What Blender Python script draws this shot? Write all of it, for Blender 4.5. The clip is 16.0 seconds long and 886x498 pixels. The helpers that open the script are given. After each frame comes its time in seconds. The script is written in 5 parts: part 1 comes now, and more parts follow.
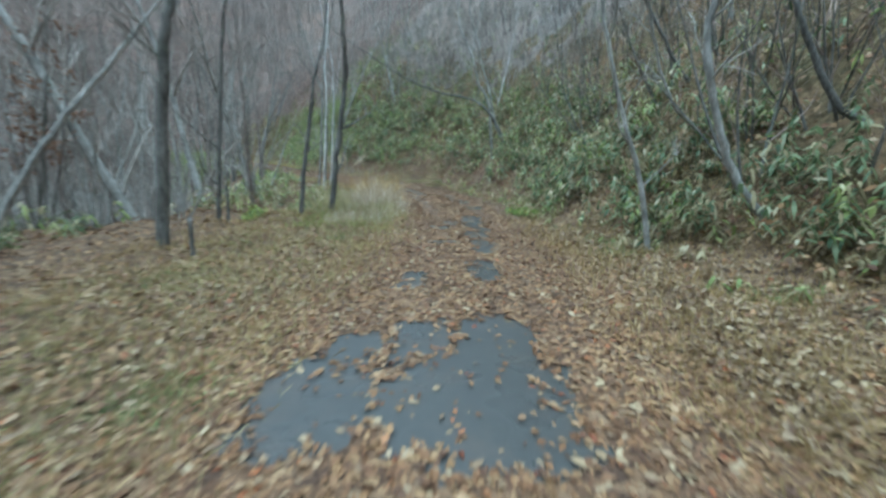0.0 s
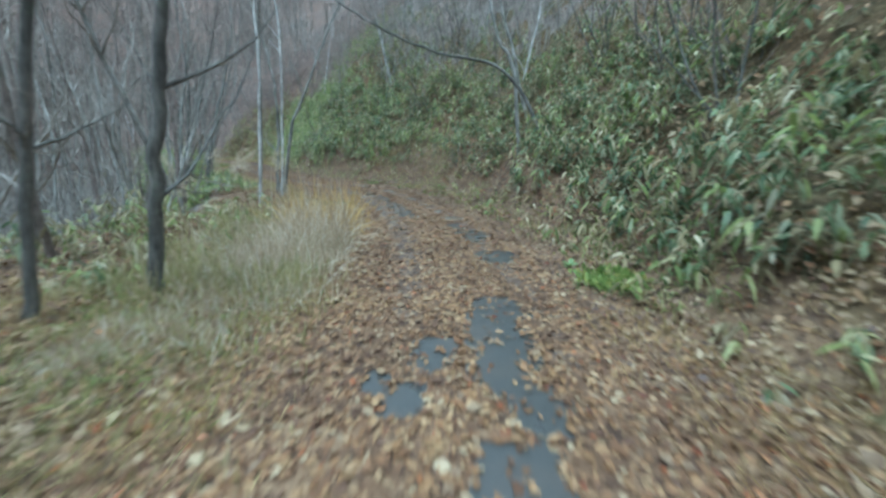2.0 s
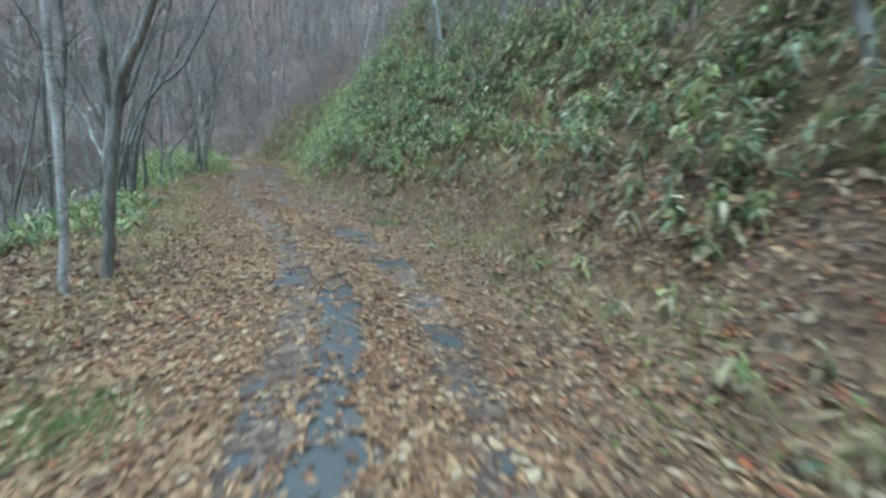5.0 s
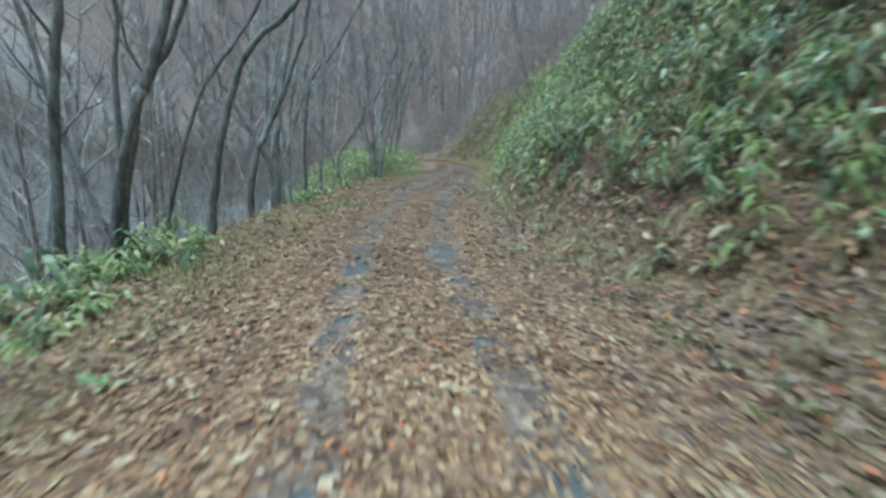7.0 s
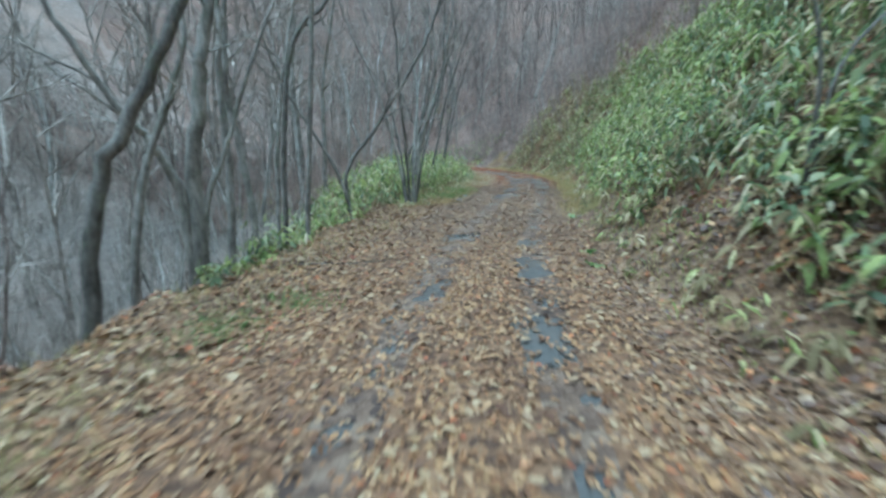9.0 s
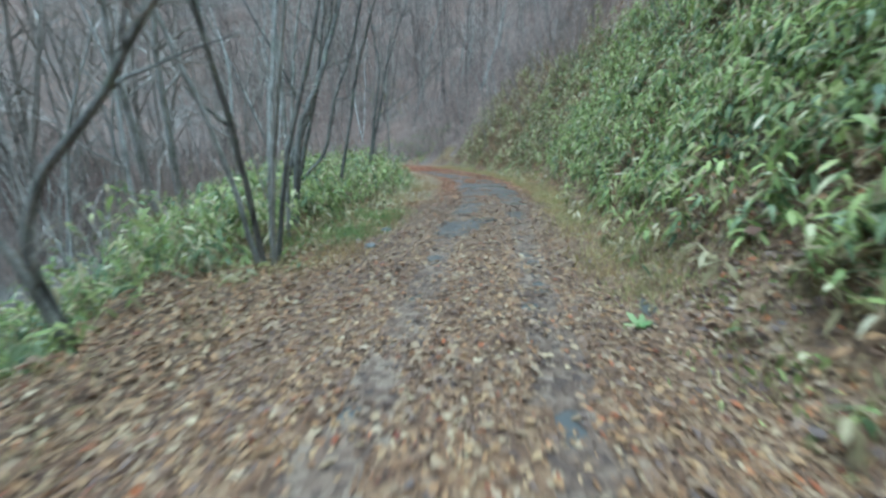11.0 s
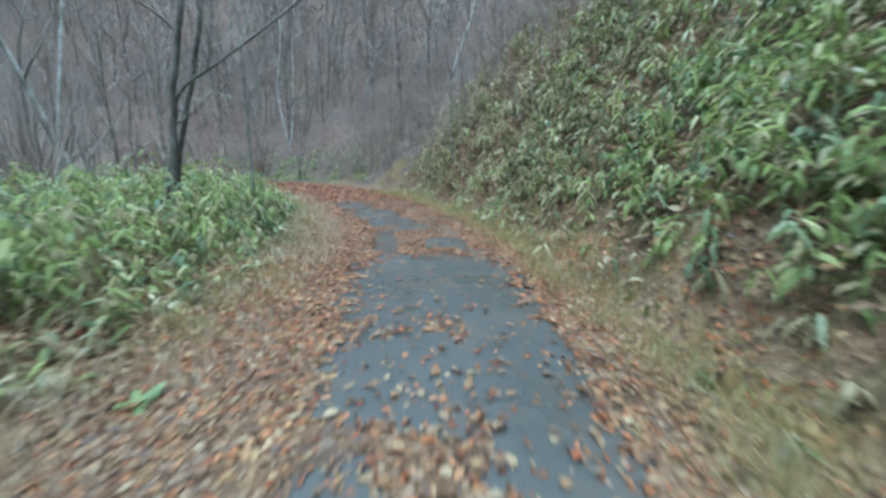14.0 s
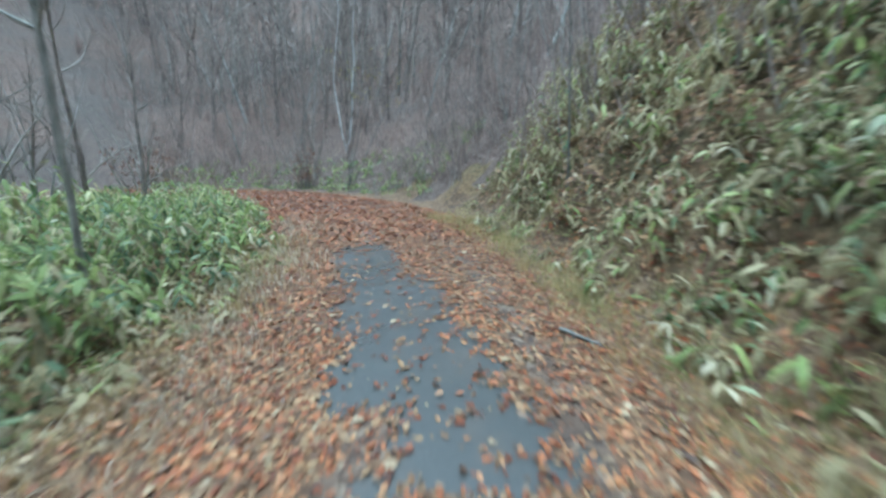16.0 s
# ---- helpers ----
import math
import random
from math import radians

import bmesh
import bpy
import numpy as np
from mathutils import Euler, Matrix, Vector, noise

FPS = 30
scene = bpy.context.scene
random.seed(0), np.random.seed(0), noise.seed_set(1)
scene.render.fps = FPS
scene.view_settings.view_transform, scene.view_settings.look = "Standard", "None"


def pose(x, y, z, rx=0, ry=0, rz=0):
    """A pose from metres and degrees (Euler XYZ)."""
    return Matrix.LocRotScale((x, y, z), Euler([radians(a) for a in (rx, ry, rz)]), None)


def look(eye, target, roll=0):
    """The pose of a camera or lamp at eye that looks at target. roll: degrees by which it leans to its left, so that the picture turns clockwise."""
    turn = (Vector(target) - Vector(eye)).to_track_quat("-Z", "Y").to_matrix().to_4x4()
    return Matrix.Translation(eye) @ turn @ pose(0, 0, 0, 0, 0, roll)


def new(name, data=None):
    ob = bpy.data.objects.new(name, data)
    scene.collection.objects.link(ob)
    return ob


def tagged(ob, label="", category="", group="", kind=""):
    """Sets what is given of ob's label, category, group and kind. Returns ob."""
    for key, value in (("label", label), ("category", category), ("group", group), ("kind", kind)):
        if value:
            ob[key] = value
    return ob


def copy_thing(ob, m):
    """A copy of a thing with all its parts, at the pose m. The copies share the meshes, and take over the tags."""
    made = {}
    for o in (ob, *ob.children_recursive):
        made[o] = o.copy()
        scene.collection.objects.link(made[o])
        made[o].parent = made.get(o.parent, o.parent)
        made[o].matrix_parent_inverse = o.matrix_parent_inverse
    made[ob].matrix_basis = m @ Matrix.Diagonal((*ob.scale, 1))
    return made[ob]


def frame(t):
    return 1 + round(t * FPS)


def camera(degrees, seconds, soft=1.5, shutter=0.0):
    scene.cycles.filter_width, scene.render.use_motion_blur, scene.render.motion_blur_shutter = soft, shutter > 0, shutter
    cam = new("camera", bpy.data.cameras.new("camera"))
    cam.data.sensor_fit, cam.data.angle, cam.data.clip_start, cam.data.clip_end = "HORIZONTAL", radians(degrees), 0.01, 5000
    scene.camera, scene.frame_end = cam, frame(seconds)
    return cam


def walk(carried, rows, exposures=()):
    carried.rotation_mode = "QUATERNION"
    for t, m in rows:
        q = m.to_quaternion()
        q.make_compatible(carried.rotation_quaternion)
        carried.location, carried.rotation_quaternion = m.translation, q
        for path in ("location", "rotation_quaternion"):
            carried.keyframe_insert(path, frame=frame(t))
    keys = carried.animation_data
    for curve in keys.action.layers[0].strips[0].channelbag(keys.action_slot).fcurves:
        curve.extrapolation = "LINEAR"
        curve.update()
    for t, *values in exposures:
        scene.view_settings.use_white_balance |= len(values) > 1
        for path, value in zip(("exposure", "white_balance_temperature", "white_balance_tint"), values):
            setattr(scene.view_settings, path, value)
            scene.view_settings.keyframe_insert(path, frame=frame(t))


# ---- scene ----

# ================= camera and its way =================
cam = camera(92.7, 16.0, soft=2.7, shutter=0.5)
PATH = [
    (0, (0.026, 0.027, 1.361), (0.02, 1.978, 0.924), 1.3),
    (0.5, (0.133, 1.369, 1.367), (0.22, 3.313, 0.905), 1.5),
    (1, (0.249, 2.968, 1.365), (0.255, 4.912, 0.896), 0.7),
    (1.5, (0.268, 4.42, 1.355), (0.215, 6.363, 0.884), 0.9),
    (2, (0.288, 5.856, 1.349), (0.215, 7.801, 0.887), 0.5),
    (2.5, (0.291, 7.492, 1.349), (0.216, 9.437, 0.889), 0.1),
    (3, (0.315, 8.994, 1.34), (0.202, 10.941, 0.894), -0.2),
    (3.5, (0.232, 10.515, 1.354), (0.073, 12.459, 0.913), 0.1),
    (3.7, (0.198, 11.097, 1.357), (0.029, 13.04, 0.916), 0.4),
    (5.8, (-1.596, 17.072, 1.415), (-2.257, 18.904, 0.959), 1.8),
    (6, (-1.921, 17.795, 1.411), (-2.694, 19.579, 0.945), 1.7),
    (6.5, (-2.835, 19.514, 1.39), (-3.833, 21.177, 0.903), 1.2),
    (7, (-3.705, 20.79, 1.37), (-4.843, 22.362, 0.888), 0.4),
    (7.5, (-4.729, 22.076, 1.327), (-6.007, 23.533, 0.834), -0.1),
    (8, (-5.637, 23.073, 1.333), (-6.967, 24.489, 0.859), 0.1),
    (8.5, (-6.763, 24.392, 1.331), (-8.095, 25.808, 0.861), 0.0),
    (9, (-7.651, 25.433, 1.35), (-8.974, 26.863, 0.896), -0.1),
    (9.5, (-8.592, 26.622, 1.35), (-9.868, 28.095, 0.9), 0.0),
    (10, (-9.357, 27.711, 1.379), (-10.599, 29.229, 0.988), -0.8),
    (10.2, (-9.675, 28.175, 1.381), (-10.9, 29.698, 0.956), -1.0),
    (12.3, (-13.172, 33.792, 1.446), (-14.189, 35.439, 0.946), -1.0),
    (12.5, (-13.488, 34.366, 1.42), (-14.492, 36.021, 0.92), -0.9),
    (13, (-14.272, 35.867, 1.354), (-15.274, 37.528, 0.866), -0.7),
    (13.5, (-15.009, 37.205, 1.334), (-16.015, 38.87, 0.871), -0.2),
    (14, (-15.863, 38.748, 1.331), (-16.893, 40.41, 0.908), 0.5),
    (14.5, (-16.616, 40.014, 1.327), (-17.672, 41.658, 0.897), 1.1),
    (15, (-17.521, 41.428, 1.34), (-18.649, 43.029, 0.934), 1.8),
    (15.5, (-18.393, 42.615, 1.367), (-19.614, 44.151, 0.981), 0.8),
    (16, (-19.417, 43.843, 1.4), (-20.749, 45.276, 0.984), 0.2),
]
walk(cam, [(t, look(eye, target, roll)) for t, eye, target, roll in PATH], [(0.0, 1.08, 4660, -10), (2.0, 1.14, 4590, -10), (5.0, 1.21, 4590, -10), (9.0, 1.31, 4590, -10), (13.0, 1.41, 4590, -10), (16.0, 1.42, 4590, -9)])

# ================= world, sky and sun =================
world = bpy.data.worlds.new("overcast_sky")
scene.world = world
world.use_nodes = True
wn, wl = world.node_tree.nodes, world.node_tree.links
sky = wn.new("ShaderNodeTexSky")
sky.sky_type = "NISHITA"
sky.sun_disc = False
sky.sun_elevation = radians(81)
sky.sun_rotation = radians(250)
sky.air_density = 1.0
sky.dust_density = 6.0
sky.ozone_density = 1.0
grey = wn.new("ShaderNodeHueSaturation")
grey.inputs["Saturation"].default_value = 0.14
wl.new(sky.outputs[0], grey.inputs["Color"])
wl.new(grey.outputs[0], wn["Background"].inputs[0])
wn["Background"].inputs[1].default_value = 0.15
sun = new("sun", bpy.data.lights.new("sun", "SUN"))
sun.data.energy = 0.6
sun.data.angle = radians(60)
sun.data.color = (1.0, 0.97, 0.93)
az, el = radians(250), radians(81)
sun.matrix_world = look((0, 0, 0), (-math.sin(az) * math.cos(el), -math.cos(az) * math.cos(el), -math.sin(el)))


# ================= mesh and material tools =================
def fast_mesh(name, verts, tris, mats, smooth=False, index=None):
    """A mesh from arrays of corners and triangles."""
    verts, tris = np.asarray(verts, np.float32), np.asarray(tris, np.int32)
    me = bpy.data.meshes.new(name)
    me.vertices.add(len(verts))
    me.vertices.foreach_set("co", verts.ravel())
    me.loops.add(tris.size)
    me.loops.foreach_set("vertex_index", tris.ravel())
    me.polygons.add(len(tris))
    me.polygons.foreach_set("loop_start", np.arange(0, tris.size, 3, dtype=np.int32))
    for m in mats if isinstance(mats, (list, tuple)) else [mats]:
        me.materials.append(m)
    if index is not None:
        me.polygons.foreach_set("material_index", np.asarray(index, np.int32))
    me.polygons.foreach_set("use_smooth", np.full(len(tris), smooth, bool))
    me.update(calc_edges=True)
    return me


def material(name, rough=0.8, spec=0.3):
    m = bpy.data.materials.new(name)
    m.use_nodes = True
    b = m.node_tree.nodes["Principled BSDF"]
    b.inputs["Roughness"].default_value = rough
    b.inputs["Specular IOR Level"].default_value = spec
    return m, m.node_tree.nodes, m.node_tree.links, b


def ramp(n, stops, mode="LINEAR"):
    r = n.new("ShaderNodeValToRGB")
    r.color_ramp.interpolation = mode
    e = r.color_ramp.elements
    while len(e) < len(stops):
        e.new(0.5)
    for k, (at, c) in enumerate(stops):
        e[k].position, e[k].color = at, (*c, 1)
    return r


def tex_noise(n, l, scale, detail=4.0, rough=0.6, vec=None):
    t = n.new("ShaderNodeTexNoise")
    t.inputs["Scale"].default_value, t.inputs["Detail"].default_value, t.inputs["Roughness"].default_value = scale, detail, rough
    if vec is not None:
        l.new(vec, t.inputs["Vector"])
    return t


def mixed(n, l, fac, a, b, mode="MIX"):
    m = n.new("ShaderNodeMix")
    m.data_type, m.blend_type = "RGBA", mode
    for socket, v in ((m.inputs[0], fac), (m.inputs[6], a), (m.inputs[7], b)):
        if hasattr(v, "is_linked"):
            l.new(v, socket)
        else:
            socket.default_value = v if isinstance(v, (int, float)) else (*v, 1)
    return m.outputs[2]


def bumped(n, l, b, height, strength=0.5, dist=0.02):
    k = n.new("ShaderNodeBump")
    k.inputs["Strength"].default_value, k.inputs["Distance"].default_value = strength, dist
    l.new(height, k.inputs["Height"])
    l.new(k.outputs[0], b.inputs["Normal"])


def leaf_material(name, stops, rough=0.55, spec=0.4, patch=0.35, trans=0.0, wide=1.3):
    """Leaves: one colour each, drifting over a metre or two, with a little vein grain."""
    m, n, l, b = material(name, rough, spec)
    geo = n.new("ShaderNodeNewGeometry")
    r = ramp(n, stops)
    l.new(geo.outputs["Random Per Island"], r.inputs[0])
    tc = n.new("ShaderNodeTexCoord")
    big = tex_noise(n, l, wide, 3, 0.6, tc.outputs["Object"])
    br = ramp(n, [(0.3, (0.6, 0.55, 0.58)), (0.5, (0.98, 0.93, 0.9)), (0.72, (1.22, 1.2, 1.1))])
    l.new(big.outputs[0], br.inputs[0])
    c = mixed(n, l, patch, r.outputs[0], br.outputs[0], "MULTIPLY")
    fine = tex_noise(n, l, 90, 2, 0.5, tc.outputs["Object"])
    fr = ramp(n, [(0.3, (0.75, 0.72, 0.7)), (0.7, (1.1, 1.1, 1.1))])
    l.new(fine.outputs[0], fr.inputs[0])
    c = mixed(n, l, 0.5, c, fr.outputs[0], "MULTIPLY")
    l.new(c, b.inputs["Base Color"])
    if trans:
        t = n.new("ShaderNodeBsdfTranslucent")
        l.new(c, t.inputs["Color"])
        s = n.new("ShaderNodeMixShader")
        s.inputs[0].default_value = trans
        l.new(b.outputs[0], s.inputs[1])
        l.new(t.outputs[0], s.inputs[2])
        l.new(s.outputs[0], n["Material Output"].inputs[0])
    return m


# ================= materials =================
BROWN = [(0, (0.088, 0.05, 0.031)), (0.2, (0.138, 0.075, 0.038)), (0.45, (0.192, 0.108, 0.051)), (0.68, (0.238, 0.146, 0.07)), (0.88, (0.275, 0.182, 0.092)), (1, (0.325, 0.232, 0.132))]
# Darker litter: the bank's shade is put into the colour, besides the wet.
WET_SHADED_BROWN = [(0, (0.06, 0.036, 0.026)), (0.2, (0.092, 0.053, 0.032)), (0.45, (0.13, 0.077, 0.042)), (0.68, (0.165, 0.105, 0.056)), (0.9, (0.2, 0.138, 0.076)), (1, (0.27, 0.205, 0.125))]
ORANGE = [(0, (0.098, 0.034, 0.018)), (0.3, (0.175, 0.06, 0.026)), (0.55, (0.25, 0.088, 0.034)), (0.8, (0.3, 0.125, 0.05)), (1, (0.36, 0.205, 0.1))]
PALE = [(0, (0.146, 0.097, 0.056)), (0.35, (0.209, 0.146, 0.083)), (0.7, (0.261, 0.194, 0.110)), (1, (0.346, 0.274, 0.167))]
SASA = [(0, (0.1, 0.14, 0.045)), (0.3, (0.19, 0.24, 0.075)), (0.6, (0.275, 0.335, 0.108)), (0.82, (0.38, 0.42, 0.16)), (0.93, (0.46, 0.465, 0.22)), (1, (0.6, 0.57, 0.35))]
SASA_DRY = [(0.0, (0.15, 0.13, 0.065)), (0.35, (0.235, 0.2, 0.105)), (0.6, (0.32, 0.275, 0.15)), (0.85, (0.41, 0.36, 0.215)), (1.0, (0.55, 0.5, 0.35))]
mat_brown = leaf_material("fallen_leaf_brown", BROWN, 0.55, 0.18, 0.7, 0.0, 1.0)
mat_wet_shaded = leaf_material("fallen_leaf_wet_shaded", WET_SHADED_BROWN, 0.5, 0.35, 0.6, 0.0, 1.0)
mat_orange = leaf_material("fallen_leaf_orange", ORANGE, 0.5, 0.2, 0.5)
mat_pale = leaf_material("fallen_leaf_pale", PALE, 0.6, 0.3, 0.5)
mat_sasa = leaf_material("bamboo_grass_leaf", SASA, 0.5, 0.26, 0.55, 0.42, 0.9)
# Darker, bluer leaf colours, mostly for the banks of the first 36 m.
SASA_DARK = [(0, (0.062, 0.095, 0.043)), (0.3, (0.118, 0.166, 0.078)), (0.6, (0.178, 0.232, 0.112)), (0.82, (0.262, 0.31, 0.168)), (0.93, (0.36, 0.38, 0.235)), (1, (0.54, 0.52, 0.36))]
mat_sasa_dark = leaf_material("bamboo_grass_leaf_dark", SASA_DARK, 0.48, 0.28, 0.6, 0.4, 0.9)
mat_sasa_dry = leaf_material("bamboo_grass_leaf_withered", SASA_DRY, 0.65, 0.2, 0.5, 0.4, 0.9)
mat_straw = leaf_material("dry_grass_blade", [(0.0, (0.3, 0.22, 0.135)), (0.4, (0.5, 0.4, 0.27)), (0.75, (0.66, 0.56, 0.41)), (0.9, (0.72, 0.67, 0.52)), (1.0, (0.76, 0.73, 0.62))], 0.6, 0.3, 0.2, 0.5)
mat_gold = leaf_material("golden_grass_blade", [(0.0, (0.4, 0.26, 0.09)), (0.5, (0.6, 0.42, 0.15)), (1.0, (0.72, 0.57, 0.28))], 0.6, 0.3, 0.2, 0.5)
mat_shrub = leaf_material("shrub_leaf", [(0.0, (0.13, 0.2, 0.05)), (0.6, (0.27, 0.34, 0.09)), (1.0, (0.48, 0.46, 0.14))], 0.55, 0.3, 0.3, 0.35)
mat_plume = leaf_material("grass_plume", [(0.0, (0.42, 0.34, 0.22)), (1.0, (0.62, 0.55, 0.42))], 0.8, 0.2, 0.2, 0.4)
mat_olive = leaf_material("fading_grass_blade", [(0.0, (0.21, 0.215, 0.085)), (0.4, (0.34, 0.32, 0.135)), (0.75, (0.47, 0.42, 0.2)), (1.0, (0.6, 0.52, 0.3))], 0.6, 0.3, 0.4, 0.4)
mat_tan = leaf_material("tan_grass_blade", [(0.0, (0.26, 0.185, 0.075)), (0.5, (0.38, 0.285, 0.125)), (1.0, (0.52, 0.42, 0.22))], 0.6, 0.2, 0.4, 0.4)
mat_fresh = leaf_material("fresh_grass_blade", [(0.0, (0.10, 0.17, 0.045)), (0.6, (0.175, 0.27, 0.085)), (1.0, (0.30, 0.36, 0.15))], 0.5, 0.4, 0.3, 0.3)
mat_rust = leaf_material("withered_leaf_rust", [(0.0, (0.12, 0.07, 0.045)), (0.6, (0.21, 0.115, 0.07)), (1.0, (0.28, 0.175, 0.11))], 0.6, 0.25, 0.3, 0.3)
mat_yellow = leaf_material("yellow_autumn_leaf", [(0.0, (0.3, 0.25, 0.06)), (0.6, (0.48, 0.4, 0.1)), (1.0, (0.6, 0.5, 0.18))], 0.55, 0.3, 0.3, 0.4)
mat_cane = leaf_material("cane", [(0.0, (0.09, 0.075, 0.045)), (1.0, (0.26, 0.22, 0.13))], 0.6, 0.3)


def ground_material(name="forest_floor", pale=1.0, tint=(1, 1, 1)):
    """Damp soil under matted old leaves, greyer away from the road."""
    m, n, l, b = material(name, 0.8, 0.25)
    tc = n.new("ShaderNodeTexCoord")
    v = n.new("ShaderNodeTexVoronoi")
    v.inputs["Scale"].default_value = 15
    l.new(tc.outputs["Object"], v.inputs["Vector"])
    bw = n.new("ShaderNodeSeparateColor")
    l.new(v.outputs["Color"], bw.inputs[0])
    r = ramp(n, [(at, (pale * red * tint[0], pale * green * tint[1], pale * blue * tint[2])) for at, red, green, blue in ((0.0, 0.07, 0.047, 0.03), (0.35, 0.118, 0.076, 0.043), (0.7, 0.17, 0.113, 0.063), (1.0, 0.225, 0.163, 0.095))])
    l.new(bw.outputs[0], r.inputs[0])
    big = tex_noise(n, l, 0.5, 5, 0.65, tc.outputs["Object"])
    br = ramp(n, [(0.3, (0.55, 0.5, 0.47)), (0.7, (1.1, 1.05, 1.0))])
    l.new(big.outputs[0], br.inputs[0])
    c = mixed(n, l, 0.8, r.outputs[0], br.outputs[0], "MULTIPLY")
    l.new(c, b.inputs["Base Color"])
    fine = tex_noise(n, l, 40, 3, 0.6, tc.outputs["Object"])
    h = n.new("ShaderNodeMath")
    h.operation = "ADD"
    l.new(v.outputs["Distance"], h.inputs[0])
    l.new(fine.outputs[0], h.inputs[1])
    bumped(n, l, b, h.outputs[0], 0.8, 0.04)
    return m


def asphalt_material():
    """Old wet asphalt: fine chippings, a film of water, mud along the edges."""
    m, n, l, b = material("wet_asphalt", 0.25, 0.36)
    tc = n.new("ShaderNodeTexCoord")
    chips = tex_noise(n, l, 160, 3, 0.7, tc.outputs["Object"])
    r = ramp(n, [(0.3, (0.032, 0.031, 0.028)), (0.55, (0.058, 0.056, 0.051)), (0.75, (0.11, 0.107, 0.098))])
    l.new(chips.outputs[0], r.inputs[0])
    mud = tex_noise(n, l, 1.6, 5, 0.65, tc.outputs["Object"])
    mr = ramp(n, [(0.5, (0, 0, 0)), (0.72, (1, 1, 1))])
    l.new(mud.outputs[0], mr.inputs[0])
    c = mixed(n, l, mr.outputs[0], r.outputs[0], (0.075, 0.062, 0.05))
    l.new(c, b.inputs["Base Color"])
    wet = tex_noise(n, l, 0.9, 4, 0.6, tc.outputs["Object"])
    wr = ramp(n, [(0.35, (0.2, 0.2, 0.2)), (0.7, (0.5, 0.5, 0.5))])
    l.new(wet.outputs[0], wr.inputs[0])
    l.new(wr.outputs[0], b.inputs["Roughness"])
    bumped(n, l, b, chips.outputs[0], 0.25, 0.004)
    return m


def bark_material(name, dark, light, moss=0.0, bands=False):
    m, n, l, b = material(name, 0.85, 0.25)
    tc = n.new("ShaderNodeTexCoord")
    mp = n.new("ShaderNodeMapping")
    mp.inputs["Scale"].default_value = (18, 18, 60) if bands else (30, 30, 5)
    l.new(tc.outputs["Object"], mp.inputs[0])
    a = tex_noise(n, l, 1.0, 5, 0.65, mp.outputs[0])
    r = ramp(n, [(0.32, dark), (0.68 if not bands else 0.5, light)])
    l.new(a.outputs[0], r.inputs[0])
    p = tex_noise(n, l, 2.2, 4, 0.6, tc.outputs["Object"])
    pr = ramp(n, [(0.35, (0.42, 0.41, 0.4)), (0.68, (1.4, 1.4, 1.4))])
    l.new(p.outputs[0], pr.inputs[0])
    c = mixed(n, l, 0.9, r.outputs[0], pr.outputs[0], "MULTIPLY")
    if moss:
        q = tex_noise(n, l, 3.1, 4, 0.7, tc.outputs["Object"])
        qr = ramp(n, [(0.52, (0, 0, 0)), (0.66, (moss, moss, moss))])
        l.new(q.outputs[0], qr.inputs[0])
        c = mixed(n, l, qr.outputs[0], c, (0.16, 0.18, 0.12))
    l.new(c, b.inputs["Base Color"])
    bumped(n, l, b, a.outputs[0], 0.7, 0.02)
    return m


def brush_material(name="leafless_undergrowth", tint=(1, 1, 1)):
    """Leafless undergrowth seen across a slope: stems and litter coloured pale grey for mist."""
    m, n, l, b = material(name, 0.95, 0.1)
    tc = n.new("ShaderNodeTexCoord")
    mp = n.new("ShaderNodeMapping")
    mp.inputs["Scale"].default_value = (4.5, 4.5, 0.7)
    l.new(tc.outputs["Object"], mp.inputs[0])
    a = tex_noise(n, l, 1.0, 8, 0.7, mp.outputs[0])
    r = ramp(n, [(0.32, (0.205, 0.178, 0.157)), (0.5, (0.29, 0.253, 0.223)), (0.7, (0.365, 0.323, 0.285))])
    l.new(a.outputs[0], r.inputs[0])
    p = tex_noise(n, l, 0.11, 5, 0.6, tc.outputs["Object"])
    pr = ramp(n, [(at, tuple(a * k for a, k in zip(c, tint))) for at, c in ((0.35, (0.8, 0.84, 0.86)), (0.65, (1.12, 1.0, 0.94)))])
    l.new(p.outputs[0], pr.inputs[0])
    l.new(mixed(n, l, 1.0, r.outputs[0], pr.outputs[0], "MULTIPLY"), b.inputs["Base Color"])
    bumped(n, l, b, a.outputs[0], 1.0, 0.5)
    return m


def thicket_floor_material():
    """Dark humus and rotten stalks under the bamboo grass."""
    m, n, l, b = material("thicket_floor", 0.95, 0.15)
    tc = n.new("ShaderNodeTexCoord")
    a = tex_noise(n, l, 9.0, 6, 0.7, tc.outputs["Object"])
    r = ramp(n, [(0.32, (0.05, 0.04, 0.025)), (0.5, (0.115, 0.088, 0.052)), (0.7, (0.225, 0.175, 0.108))])
    l.new(a.outputs[0], r.inputs[0])
    p = tex_noise(n, l, 0.9, 4, 0.6, tc.outputs["Object"])
    pr = ramp(n, [(0.38, (0.8, 0.85, 0.72)), (0.62, (1.2, 1.05, 0.95))])
    l.new(p.outputs[0], pr.inputs[0])
    l.new(mixed(n, l, 1.0, r.outputs[0], pr.outputs[0], "MULTIPLY"), b.inputs["Base Color"])
    bumped(n, l, b, a.outputs[0], 1.0, 0.1)
    return m


